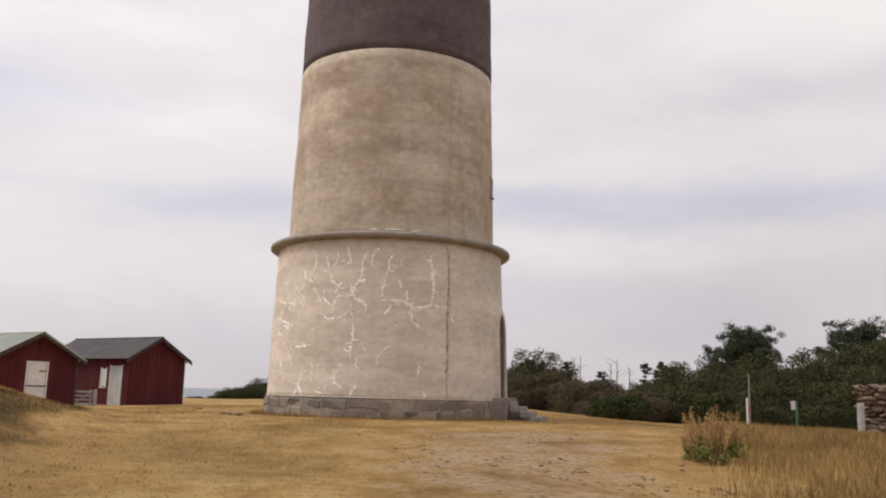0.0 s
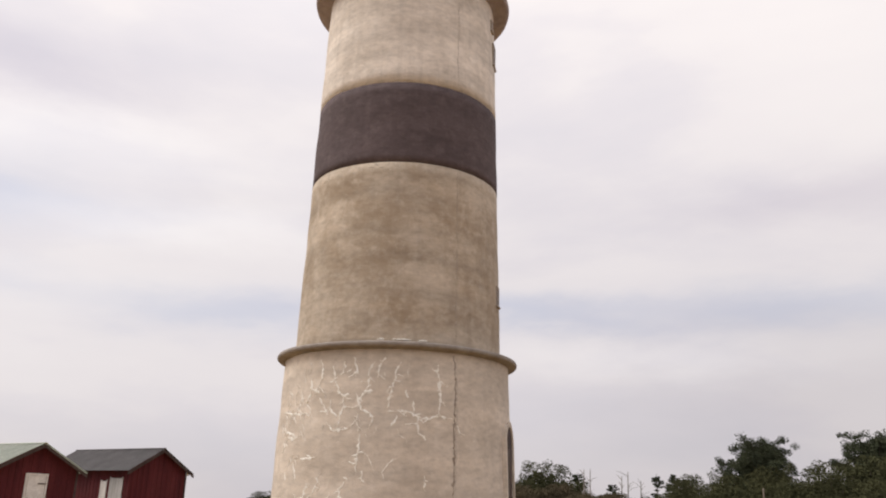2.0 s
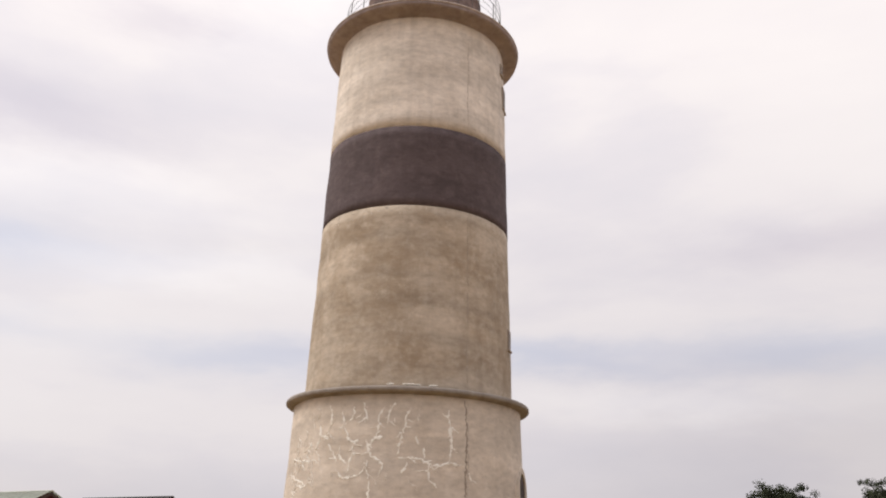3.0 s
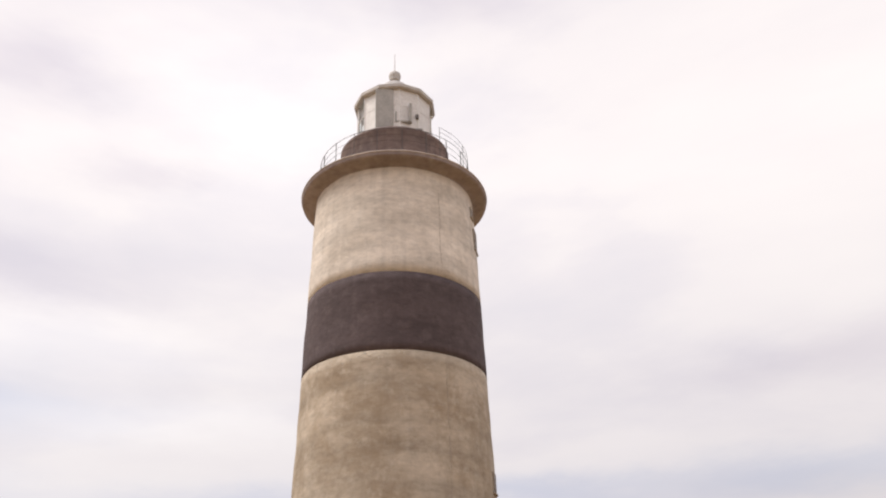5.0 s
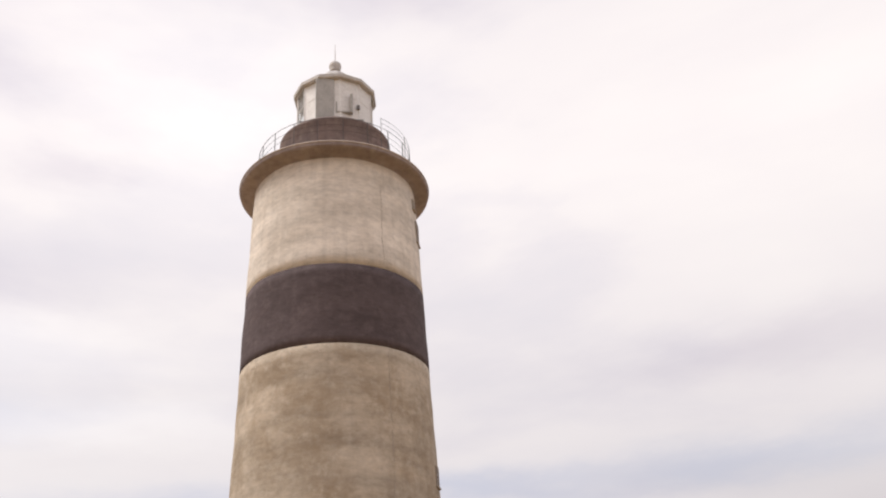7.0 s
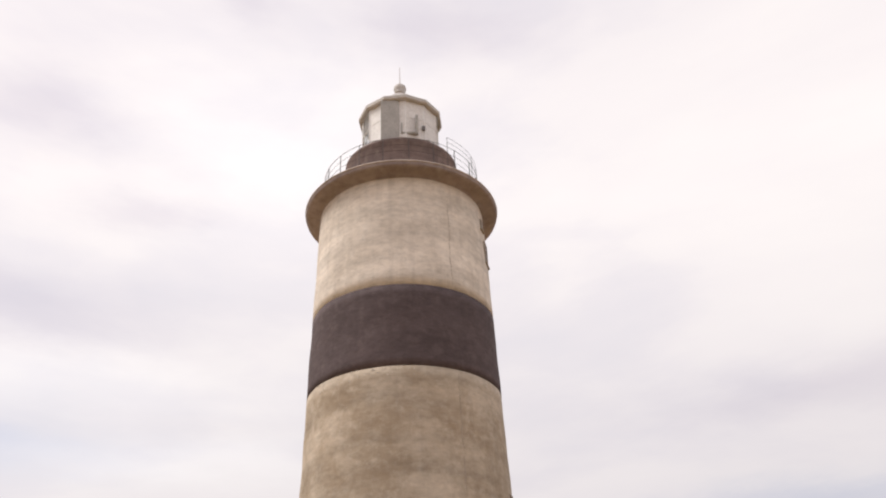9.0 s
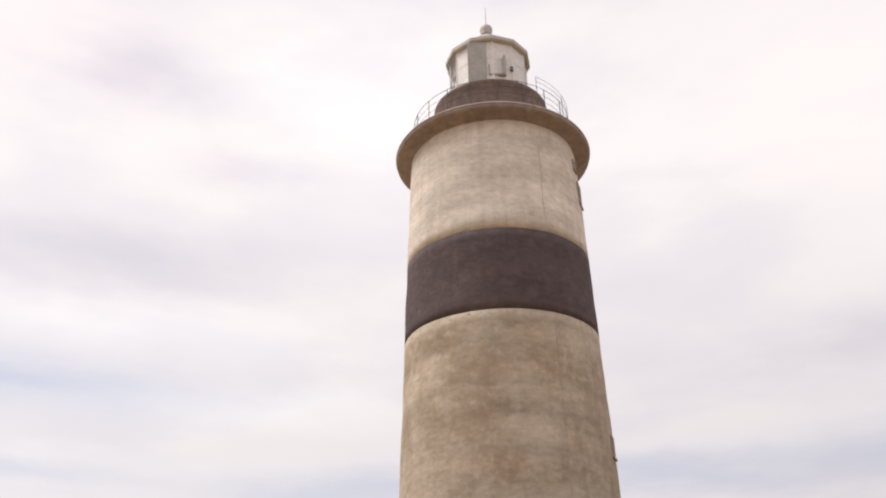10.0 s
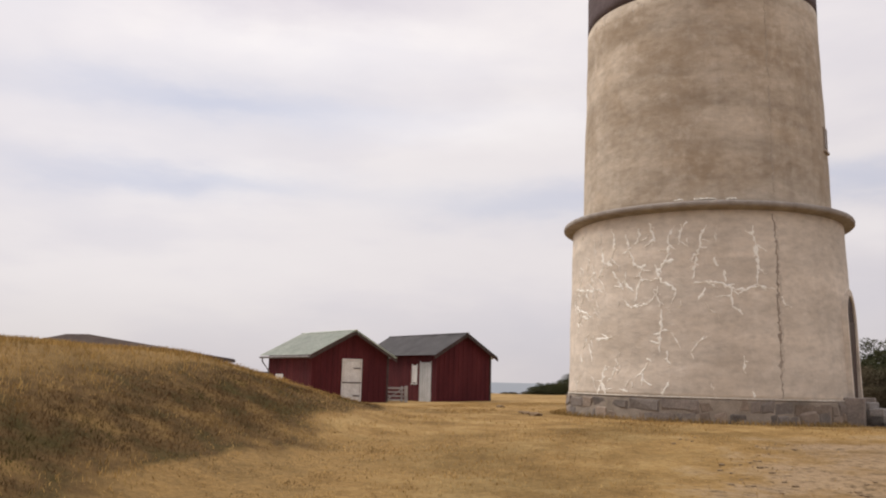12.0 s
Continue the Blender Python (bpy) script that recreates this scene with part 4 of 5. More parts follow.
def shed(label, m, width, length, wall, ridge, roof_mat, over, front_over, ribbed, hole=None, side_hole=None):
    """A gabled board shed. Its gable stands along local x at y = 0 and it runs back along y."""
    s = thing("shed", label, "shed", m, "red sheds")
    WIDTHS[0] = width
    slope = (ridge - wall) / (width / 2)
    gable = lambda x: ridge - 0.07 - slope * abs(x - width / 2)
    flat = lambda x: wall - 0.05
    low = -0.35
    if hole:
        a, b, z0, z1 = hole
        boarding("gable_wall", "red boarded gable", s, 0, a, low, gable)
        boarding("gable_wall", "", s, b, width, low, gable)
        boarding("gable_wall", "", s, a, b, z1, gable)
    else:
        boarding("gable_wall", "red boarded gable", s, 0, width, low, gable)
    boarding("rear_wall", "red boarded rear gable", s, 0, width, low, gable, pose(0, length - 0.06, 0))
    turn = pose(0, 0, 0, 0, 0, -90)
    for x in (0.0, width - 0.05):
        spans = [(0.06, length - 0.06)]
        if side_hole and x == 0.0:
            spans, at = [], 0.06
            for a, b, z0, z1 in side_hole:
                spans.append((at, a))
                at = b
            spans.append((at, length - 0.06))
        for a, b in spans:
            boarding("side_wall", "red boarded side", s, -b, -a, low, flat, pose(x, 0, 0, 0, 0, -90))
        if side_hole and x == 0.0:
            for a, b, z0, z1 in side_hole:
                for q0, q1 in ((low, z0), (z1, wall - 0.05)):
                    if q1 - q0 > 0.05:
                        boarding("side_wall", "", s, -b, -a, q0, lambda v, q1=q1: q1, pose(0, 0, 0, 0, 0, -90))
    for side in (-1, 1):
        part("roof_slope", sheet_roof(width, length, wall, ridge, side, over, front_over, ribbed), roof_mat, s, "sheet roof slope")
        # verge boards under the roof's front edge
        bm = bmesh.new()
        run = width / 2 + over
        p0 = Vector((width / 2, -front_over + 0.02, ridge - 0.06))
        p1 = Vector((width / 2 + side * run, -front_over + 0.02, ridge - 0.06 - slope * run))
        for d, h in ((0, 0.0),):
            v = [bm.verts.new(p) for p in (p0, p1, p1 - Vector((0, 0, 0.15)), p0 - Vector((0, 0, 0.15)))]
            w = [bm.verts.new(q.co + Vector((0, 0.03, 0))) for q in v]
            bm.faces.new(v)
            bm.faces.new(w[::-1])
            for k in range(4):
                bm.faces.new((v[k], w[k], w[(k + 1) % 4], v[(k + 1) % 4]))
        part("verge_board", bm, DARKWOOD, s, "dark verge board")
    part("ridge_cap", boxed(width / 2 - 0.09, width / 2 + 0.09, -front_over, length + front_over, ridge - 0.03, ridge + 0.025, bevel=0.02), roof_mat, s)
    for x in (-0.015, width + 0.015):
        part("corner_board", boxed(x - 0.05, x + 0.05, -0.035, 0.05, low, wall - 0.08), REDPAINT if x < 0 else DARKWOOD, s)
    return s


SHED_TURN = 53
# the shed with the pale green roof and a white half-door
M1 = pose(-17.76, 9.08, -0.35, 0, 0, SHED_TURN)
shed1 = shed("small red wooden shed with pale green roof", M1, 4.15, 5.0, 2.48, 3.58, GREENROOF, 0.33, 0.40, True, hole=(1.63, 2.61, -0.3, 2.12))
door = part("door", boxed(1.65, 2.59, -0.01, 0.04, 0.04, 2.12), WHITEPAINT, shed1, "white boarded half-door in two leaves")
for z0, z1 in ((0.06, 1.02), (1.07, 2.08)):
    part("door_leaf", boxed(1.68, 2.56, -0.05, -0.012, z0, z1, bevel=0.008), WHITEPAINT, door)
for x0, x1, z0, z1 in ((1.57, 1.65, 0.02, 2.19), (2.59, 2.67, 0.02, 2.19), (1.65, 2.59, 2.12, 2.19)):
    part("door_frame", boxed(x0, x1, -0.06, 0.05, z0, z1, bevel=0.006), WHITEPAINT, door)
for z in (0.42, 1.74):
    part("hinge", boxed(2.20, 2.57, -0.075, -0.052, z - 0.025, z + 0.025), DARKWOOD, door, "dark strap hinge")
part("latch_bar", boxed(1.60, 2.63, -0.07, -0.052, 1.02, 1.07), DARKWOOD, door, "dark gap rail")
bm = bmesh.new()
tube(bm, [(-0.36, y, 2.21) for y in np.linspace(-0.3, 5.3, 8)], 0.055, 8)
gutter = part("gutter", bm, IRON, shed1, "dark eaves gutter")
part("downpipe", tube(bmesh.new(), [(-0.36, 5.0, 2.24), (-0.36, 5.0, 2.0), (-0.08, 4.8, 1.55), (-0.06, 4.8, -0.2)], 0.04, 8), IRON, gutter)
hatch = part("side_hatch", boxed(-0.06, -0.022, 3.1, 3.95, 0.7, 1.38, bevel=0.01), WHITEPAINT, shed1, "white side hatch")

# the shed with the dark roof, its door in the long side
M2 = pose(-13.66, 15.57, -0.24, 0, 0, SHED_TURN)
shed2 = shed("small red wooden shed with dark grey roof", M2, 3.6, 7.4, 2.68, 3.74, FELTROOF, 0.35, 0.3, False, side_hole=[(0.55, 1.55, -0.35, 2.12), (1.85, 2.35, 0.95, 1.98)])
door = part("door", boxed(-0.02, 0.03, 0.58, 1.52, 0.0, 2.10, bevel=0.008), GREYDOOR, shed2, "grey-white plank door")
for y in (0.85, 1.1, 1.3):
    part("door_groove", boxed(-0.026, -0.018, y - 0.008, y + 0.008, 0.05, 2.05), OLDWOOD, door)
for y0, y1 in ((0.50, 0.57), (1.53, 1.60)):
    part("door_frame", boxed(-0.035, 0.05, y0, y1, 0.0, 2.16), GREYDOOR, door)
win = part("window", boxed(-0.02, 0.02, 1.90, 2.30, 1.0, 1.94), WHITEPAINT, shed2, "narrow white boarded window")
for y0, y1 in ((1.84, 1.90), (2.30, 2.36)):
    part("window_frame", boxed(-0.04, 0.03, y0, y1, 0.94, 2.0), WHITEPAINT, win)
part("window_sill", boxed(-0.06, 0.03, 1.82, 2.38, 0.90, 0.95), WHITEPAINT, win)
part("soffit_block", boxed(3.62, 3.75, -0.1, 0.02, 2.38, 2.55), WHITEPAINT, shed2, "white eaves end")


# weathered gate and post in the gap between the sheds
def slatted_gate(m):
    g = thing("gate", "weathered white slatted gate leaning between sheds", "gate", m)
    for z in (0.08, 0.32, 0.56, 0.80):
        part("slat", boxed(0, 1.0, -0.02, 0.02, z, z + 0.11, bevel=0.008), WOODPALE, g)
    for x in (0.06, 0.84):
        part("upright", boxed(x, x + 0.1, 0.022, 0.06, 0, 0.98, bevel=0.008), WOODPALE, g)
    bm = bmesh.new()
    tube(bm, [(0.10, -0.03, 0.12), (0.90, -0.03, 0.84)], 0.04, 4)
    part("brace", bm, WOODPALE, g)


WOODPALE = material("pale_worn_wood", [(0.30, 0.285, 0.27), (0.44, 0.42, 0.40)], 3, 30, 0.85, 0.4, 40)
slatted_gate(pose(-15.42, 12.60, ground_height(-15, 12.8), -6, 0, 20) @ Matrix.Diagonal((0.95, 1, 0.82, 1)))


def wooden_post(x, y, h, w, mat, label, name="post"):
    z = ground_height(x, y)
    p = thing(name, label, "post", pose(x, y, z - 0.25, 1.5, -1.0, 20))
    bm = boxed(-w / 2, w / 2, -w / 2, w / 2, 0, h + 0.25, bevel=w * 0.12)
    part("shaft", bm, mat, p)
    return p


wooden_post(-14.36, 12.80, 0.80, 0.17, WOODPALE, "short thick pale post beside the gate")


# ---- the low house behind the bank ----
def low_house():
    m = pose(-31.8, 13.0, -0.17, 0, 0, 20)
    h = thing("house", "low house with shallow brown roof behind the bank", "house", m)
    w, d, eave, ridge = 11.5, 8.0, 2.05, 3.15
    part("wall", boxed(-w / 2 + 0.5, w / 2 - 0.5, -d / 2 + 0.5, d / 2 - 0.5, -0.5, eave), WHITEPAINT, h, "white rendered wall")
    bm = bmesh.new()
    x0, r0 = w / 2, 3.4
    v = [bm.verts.new(p) for p in ((-x0, -d / 2, eave), (x0, -d / 2, eave), (x0, d / 2, eave), (-x0, d / 2, eave), (-r0 + 0.4, 0, ridge), (-r0 + 1.6, 0, ridge + 0.02))]
    for f in ((0, 1, 5, 4), (1, 2, 5), (2, 3, 4, 5), (3, 0, 4)):
        bm.faces.new([v[i] for i in f])
    bmesh.ops.solidify(bm, geom=bm.faces[:], thickness=0.12)
    part("roof", bm, BROWNROOF, h, "shallow hipped brown roof")
    for y in (-d / 2, d / 2):
        part("fascia", boxed(-x0, x0, y - 0.03, y + 0.03, eave - 0.20, eave - 0.02), DARKWOOD, h)
    for x in (-x0, x0):
        part("fascia", boxed(x - 0.03, x + 0.03, -d / 2 + 0.04, d / 2 - 0.04, eave - 0.20, eave - 0.02), DARKWOOD, h)
    for k in range(3):
        win = part("window", boxed(-3.6 + 3 * k, -2.5 + 3 * k, -d / 2 + 0.44, -d / 2 + 0.49, 0.8, 1.8), DARKWOOD, h, "dark window")
        part("window_frame", boxed(-3.68 + 3 * k, -2.42 + 3 * k, -d / 2 + 0.42, -d / 2 + 0.47, 0.72, 0.80), WHITEPAINT, win)


low_house()


# ---- trees, shrubs and grass ----
def blades(name, spots, tall, wide, lean, mat, rnd, bend=0.35):
    """Thin grass blades, two triangles each, as one mesh. spots: (x, y, z, size)."""
    n = len(spots)
    s = np.array(spots)
    a = rnd.uniform(0, 2 * np.pi, n)
    h = tall * s[:, 3] * rnd.uniform(0.55, 1.15, n)
    w = wide * rnd.uniform(0.6, 1.3, n)
    tilt = rnd.uniform(0, 2 * np.pi, n)
    off = lean * h * rnd.uniform(0.1, 1.0, n)
    side = np.stack([np.cos(a), np.sin(a), 0 * a], 1)
    ahead = np.stack([np.cos(tilt), np.sin(tilt), 0 * a], 1)
    up = np.array([0, 0, 1.0])
    foot = s[:, :3] - 0.02 * up
    mid = foot + up * (h * 0.6)[:, None] + ahead * (off * bend)[:, None]
    tip = foot + up * h[:, None] + ahead * off[:, None]
    v = np.stack([foot - side * w[:, None] / 2, foot + side * w[:, None] / 2, mid + side * w[:, None] * 0.4, mid - side * w[:, None] * 0.4, tip], 1).reshape(-1, 3)
    base = np.arange(n)[:, None] * 5
    quads = base + np.array([[0, 1, 2, 3]])
    tris = base + np.array([[3, 2, 4]])
    me = bpy.data.meshes.new(name)
    me.from_pydata(v.tolist(), [], quads.tolist() + tris.tolist())
    me.materials.append(mat)
    return me


def scatter(n, x0, x1, y0, y1, keep, rnd):
    out = []
    xs, ys, ps = rnd.uniform(x0, x1, n), rnd.uniform(y0, y1, n), rnd.uniform(0, 1, n)
    for x, y, p in zip(xs, ys, ps):
        k = keep(x, y)
        if p < k and math.hypot(x, y) > 4.35:
            out.append((x, y, ground_height(x, y), 0.5 + 0.5 * k))
    return out


grng = np.random.default_rng(5)


def turf_keep(x, y):
    if mound_height(x, y) > 0.3 or tall_keep(x, y) > 0.5:
        return 0.0
    near = 0.45 + 0.75 * noise.noise((x * 0.5, y * 0.5, 8.0))
    return max(near, 0.05) * (1 - 1.9 * worn_amount(x, y))


def tall_keep(x, y):
    """Tall uncut grass beside the track, thinning at its edge."""
    edge = 0.344 * (y + 30.4) + 0.3 + 0.9 * noise.noise((y * 0.3, 2.0, 0))
    return smooth01((x - edge) / 1.6) * (0.6 + 0.5 * noise.noise((x * 0.45, y * 0.45, 4.0)))


def bank_keep(x, y):
    return smooth01((mound_height(x, y) - 0.08) / 0.4) * (0.75 + 0.5 * noise.noise((x * 0.7, y * 0.7, 6.0)))


turf = new("turf_grass", blades("turf_grass", scatter(150000, -11, 13, -22, 12, turf_keep, grng), 0.085, 0.016, 0.8, STRAW, grng))
tagged(turf, "short dry straw-coloured grass on the ground", "grass", kind="stuff")
tall = new("tall_grass", blades("tall_grass", scatter(250000, 4, 30, -20, 8, tall_keep, grng), 0.44, 0.011, 0.6, TALLSTRAW, grng))
tagged(tall, "tall dry golden grass beside the track", "grass", kind="stuff")
def weed_keep(x, y):
    """Patches of dark weeds on the bank's flank."""
    return smooth01((lush_amount(x, y) - 0.36 + 0.45 * noise.noise((x * 0.4, y * 0.4, 12.0)) + 0.25 * noise.noise((x * 1.7, y * 1.7, 2.0))) / 0.8)


bank = new("bank_grass", blades("bank_grass", scatter(200000, -30, -5, -27, 3, lambda x, y: bank_keep(x, y) * (1 - 0.97 * weed_keep(x, y)), grng), 0.15, 0.012, 0.8, MOUNDGRASS, grng))
tagged(bank, "rough golden dry grass on the bank", "grass", kind="stuff")
weeds = new("bank_weeds", blades("bank_weeds", scatter(240000, -20, -5, -27, 3, weed_keep, grng), 0.10, 0.009, 1.3, MOUNDWEED, grng))
tagged(weeds, "dark green and brown weeds on the bank", "weeds", kind="stuff")

fringe_spots = []
for a, r in zip(grng.uniform(0, 2 * math.pi, 5200), grng.uniform(4.27, 4.75, 5200)):
    x, y = r * math.cos(a), r * math.sin(a)
    if not (x > 3.6 and -2.6 < y < 0.6):
        fringe_spots.append((x, y, ground_height(x, y), 1.0 if r < 4.5 else 0.7))
fringe = new("foot_grass", blades("foot_grass", fringe_spots, 0.17, 0.014, 0.8, TALLSTRAW, grng))
tagged(fringe, "dry uncut grass fringe round the tower foot", "grass", kind="stuff")

# loose stones and clods on the track
rnd = random.Random(21)
clod_meshes = []
for k in range(5):
    bm = bmesh.new()
    bmesh.ops.create_icosphere(bm, subdivisions=1, radius=1.0)
    for v in bm.verts:
        v.co *= rnd.uniform(0.7, 1.15)
        v.co.z *= 0.55
    clod_meshes.append(mesh_of("pebble", bm, CLOD))
for k in range(1100):
    x, y = rnd.gauss(2.9, 2.2), rnd.uniform(-20.5, -9)
    if worn_amount(x, y) < 0.15 or noise.noise((x * 0.8, y * 0.45, 3.0)) < 0.08:
        continue
    ob = tagged(new("pebble", clod_meshes[k % 5]), "small brown clod lying on the worn track", "stone", "stones on the track")
    s = rnd.choice((rnd.uniform(0.012, 0.03), rnd.uniform(0.012, 0.03), rnd.uniform(0.03, 0.06)))
    ob.matrix_world = Matrix.Translation((x, y, ground_height(x, y) + s * 0.2)) @ pose(0, 0, 0, 0, 0, rnd.uniform(0, 360)) @ Matrix.Diagonal((s * 1.3, s * 0.9, s * 0.7, 1))
for x, y, s in ((-5.0, -2.6, 0.16), (-4.6, -3.4, 0.2), (-5.3, -1.9, 0.13), (-7.2, 3.2, 0.16)):
    ob = tagged(new("pebble", clod_meshes[1]), "dark stone lying near the tower foot", "stone", "stones at the foot")
    ob.matrix_world = Matrix.Translation((x, y, ground_height(x, y) + 0.03)) @ Matrix.Diagonal((s * 1.5, s, s * 0.8, 1))


def leaf_cloud(bm_list, centre, size, n, leaf, rng, shell=0.55):
    """n small leaves round a lump: appended as (points, normals are free)."""
    d = rng.normal(size=(n, 3))
    d /= np.linalg.norm(d, axis=1)[:, None]
    r = shell + (1 - shell) * rng.uniform(0, 1, n) ** 0.5
    p = np.array(centre) + d * r[:, None] * np.array(size)
    a = rng.normal(size=(n, 3))
    a /= np.linalg.norm(a, axis=1)[:, None]
    b = np.cross(a, rng.normal(size=(n, 3)))
    b /= np.linalg.norm(b, axis=1)[:, None]
    s = leaf * rng.uniform(0.5, 1.3, n)[:, None]
    bm_list.append(np.stack([p - a * s, p + b * s * 0.9, p + a * s], 1))


def leaves_mesh(name, clouds, mat):
    v = np.concatenate(clouds).reshape(-1, 3)
    me = bpy.data.meshes.new(name)
    me.from_pydata(v.tolist(), [], np.arange(len(v)).reshape(-1, 3).tolist())
    me.materials.append(mat)
    return me


def child(name, me, parent, label=""):
    ob = new(name, me)
    ob.parent = parent
    if label:
        ob["label"] = label
    return ob


def pine(label, seed, tall, spread, mat, lean=0.0):
    """A wind-shaped pine: bent trunk, rising limbs and a broad, close crown of needle clumps in layers."""
    rng = np.random.default_rng(seed)
    t = thing("pine_tree", label, "tree")
    pts = [(lean * (z / tall) ** 2 + 0.15 * math.sin(z * 1.3 + seed), 0.12 * math.cos(z * 1.1 + seed), z) for z in np.linspace(-0.4, tall * 0.9, 9)]
    bm = tube(bmesh.new(), pts, 0.17, 8, 0.25)
    clouds = []
    for k in range(58):
        u = 0.42 + 0.58 * (k + rng.uniform(0, 1)) / 58
        root = Vector(pts[min(int(u * 7.2), 8)])
        a = 2.4 * k + rng.uniform(-0.4, 0.4)
        # broadest two thirds up, rounded at the top
        reach = spread * math.sqrt(max(1.06 - ((u - 0.62) / 0.44) ** 2, 0.08)) * rng.uniform(0.35, 1.0)
        tip = Vector((root.x + reach * math.cos(a), root.y + reach * math.sin(a), tall * u * rng.uniform(0.95, 1.03) - 0.10 * tall * (reach / spread) ** 2))
        mid = (root + tip) / 2 + Vector((0, 0, -0.12))
        tube(bm, [root, mid, tip], 0.05, 5, 0.3)
        for q, sz in ((tip, 1.0), ((tip + mid) / 2, 0.9), (mid, 0.7)):
            for j in range(5):
                c = q + Vector(rng.normal(size=3) * np.array([0.6, 0.6, 0.4]) * spread * 0.2)
                leaf_cloud(clouds, c, np.array([0.5, 0.5, 0.42]) * sz * spread * rng.uniform(0.16, 0.32), 95, 0.07, rng, 0.05)
    part("trunk", bm, BARK, t)
    child("crown", leaves_mesh("crown", clouds, mat), t, "dark needle clumps")
    return t


def young_conifer(label, seed, tall, spread, mat, sparse=1.0):
    """An upright conifer: whorls of thin level branches, shorter towards a bare leading shoot."""
    rng = np.random.default_rng(seed)
    t = thing("conifer", label, "tree")
    bm = tube(bmesh.new(), [(0, 0, -0.3), (0.05, 0.02, tall * 0.5), (0.0, 0.05, tall)], 0.09, 6, 0.15)
    clouds = []
    rings = int(tall / 0.34)
    for i in range(2, rings):
        u = i / rings
        for k in range(7):
            if rng.uniform(0, 1) > sparse:
                continue
            a = rng.uniform(0, 2 * math.pi)
            r = spread * (1.02 - u) ** 0.8 * rng.uniform(0.55, 1.1) + 0.12
            z = tall * u + rng.uniform(-0.22, 0.22)
            tip = Vector((r * math.cos(a), r * math.sin(a), rng.uniform(-0.1, 0.42) * r))
            tube(bm, [(0, 0, z), (tip.x, tip.y, z + tip.z)], 0.022, 4, 0.4)
            for q in (0.4, 0.7, 1.0):
                leaf_cloud(clouds, tip * q + Vector((0, 0, z)), np.array([0.26, 0.26, 0.15]) * (1.25 - 0.55 * q) * (1.25 - 0.85 * u) * rng.uniform(0.6, 1.2), int(52 * sparse + 12), 0.06, rng, 0.05)
    part("trunk", bm, BARK, t)
    child("crown", leaves_mesh("crown", clouds, mat), t, "ragged needle branches")
    return t


def shrub(label, seed, tall, wide, mat, leaf=0.066, dense=1.0, name="shrub", shell=0.7):
    """A dense wind-cut bush: stems and many leafy lumps of different height."""
    rng = np.random.default_rng(seed)
    t = thing(name, label, "bush")
    bm = bmesh.new()
    clouds = []
    for k in range(13):
        a, r = rng.uniform(0, 2 * math.pi), wide * math.sqrt(rng.uniform(0, 1)) * 0.78
        x, y = r * math.cos(a), r * math.sin(a)
        h = tall * (1.0 - 0.5 * (r / wide) ** 2) * rng.uniform(0.72, 1.05)
        tube(bm, [(x * 0.3, y * 0.3, -0.3), (x * 0.7, y * 0.7, h * 0.5), (x, y, h * 0.85)], 0.06, 5, 0.3)
        for z, s in ((h * 0.25, 0.95), (h * 0.52, 1.0), (h * 0.78, 0.8)):
            leaf_cloud(clouds, (x, y, z), np.array([0.42 * wide * s, 0.42 * wide * s, h * 0.26]), int(760 * dense), leaf, rng, shell)
        for j in range(5):
            c = (x + rng.normal() * wide * 0.16, y + rng.normal() * wide * 0.16, h * rng.uniform(0.8, 1.02))
            leaf_cloud(clouds, c, (0.13 * wide, 0.13 * wide, 0.09 * tall), 120, leaf * 0.9, rng, 0.1)
    part("branchwork", bm, BARK, t)
    child("foliage", leaves_mesh("foliage", clouds, mat), t)
    return t


def plant(ob, x, y, turn, size, tall=1.0, sink=0.0):
    return copy_thing(ob, pose(x, y, ground_height(x, y) - sink, 0, 0, turn) @ Matrix.Diagonal((size, size, size * tall, 1)))


def set_down(ob, x, y, turn, size, tall=1.0):
    ob.matrix_world = pose(x, y, ground_height(x, y), 0, 0, turn) @ Matrix.Diagonal((size, size, size * tall, 1))


# bearing is in degrees to the right of ahead as seen from where the walk starts
def spot(bearing, away):
    return away * math.sin(radians(bearing)), -30.42 + away * math.cos(radians(bearing))


pine_a = pine("dark broad-crowned pine above the shrubs", 3, 6.1, 2.75, PINE, -0.4)
pine_b = young_conifer("thin half-bare conifer with level branches", 8, 4.1, 1.3, PINE, 0.55)
conifer = young_conifer("dark bushy young conifer in the thicket", 12, 4.2, 1.55, PINE)
bush_a = shrub("dense dark green shrub at the clearing edge", 5, 3.6, 3.2, SHRUB)
bush_b = shrub("brownish shrub in a thicket", 6, 3.0, 2.8, RUSSET, 0.06)
bush_c = shrub("rounded green bush in front of thicket", 7, 1.9, 1.7, FRESH, 0.06)
set_down(pine_a, *spot(23.6, 60), 0, 1.0)
set_down(pine_b, *spot(17.2, 64), 40, 1.0)
set_down(conifer, *spot(9.6, 72), 0, 1.0)
set_down(bush_a, *spot(28.0, 55), 0, 1.2, 1.02)
set_down(bush_b, *spot(13.8, 62), 0, 1.0, 0.96)
set_down(bush_c, *spot(15.6, 47), 0, 0.9, 0.85)
for b, d, turn, s in ((30.0, 64, 130, 1.10), (33.5, 63, 200, 1.05), (38, 64, 20, 1.1)):
    plant(pine_a, *spot(b, d), turn, s)
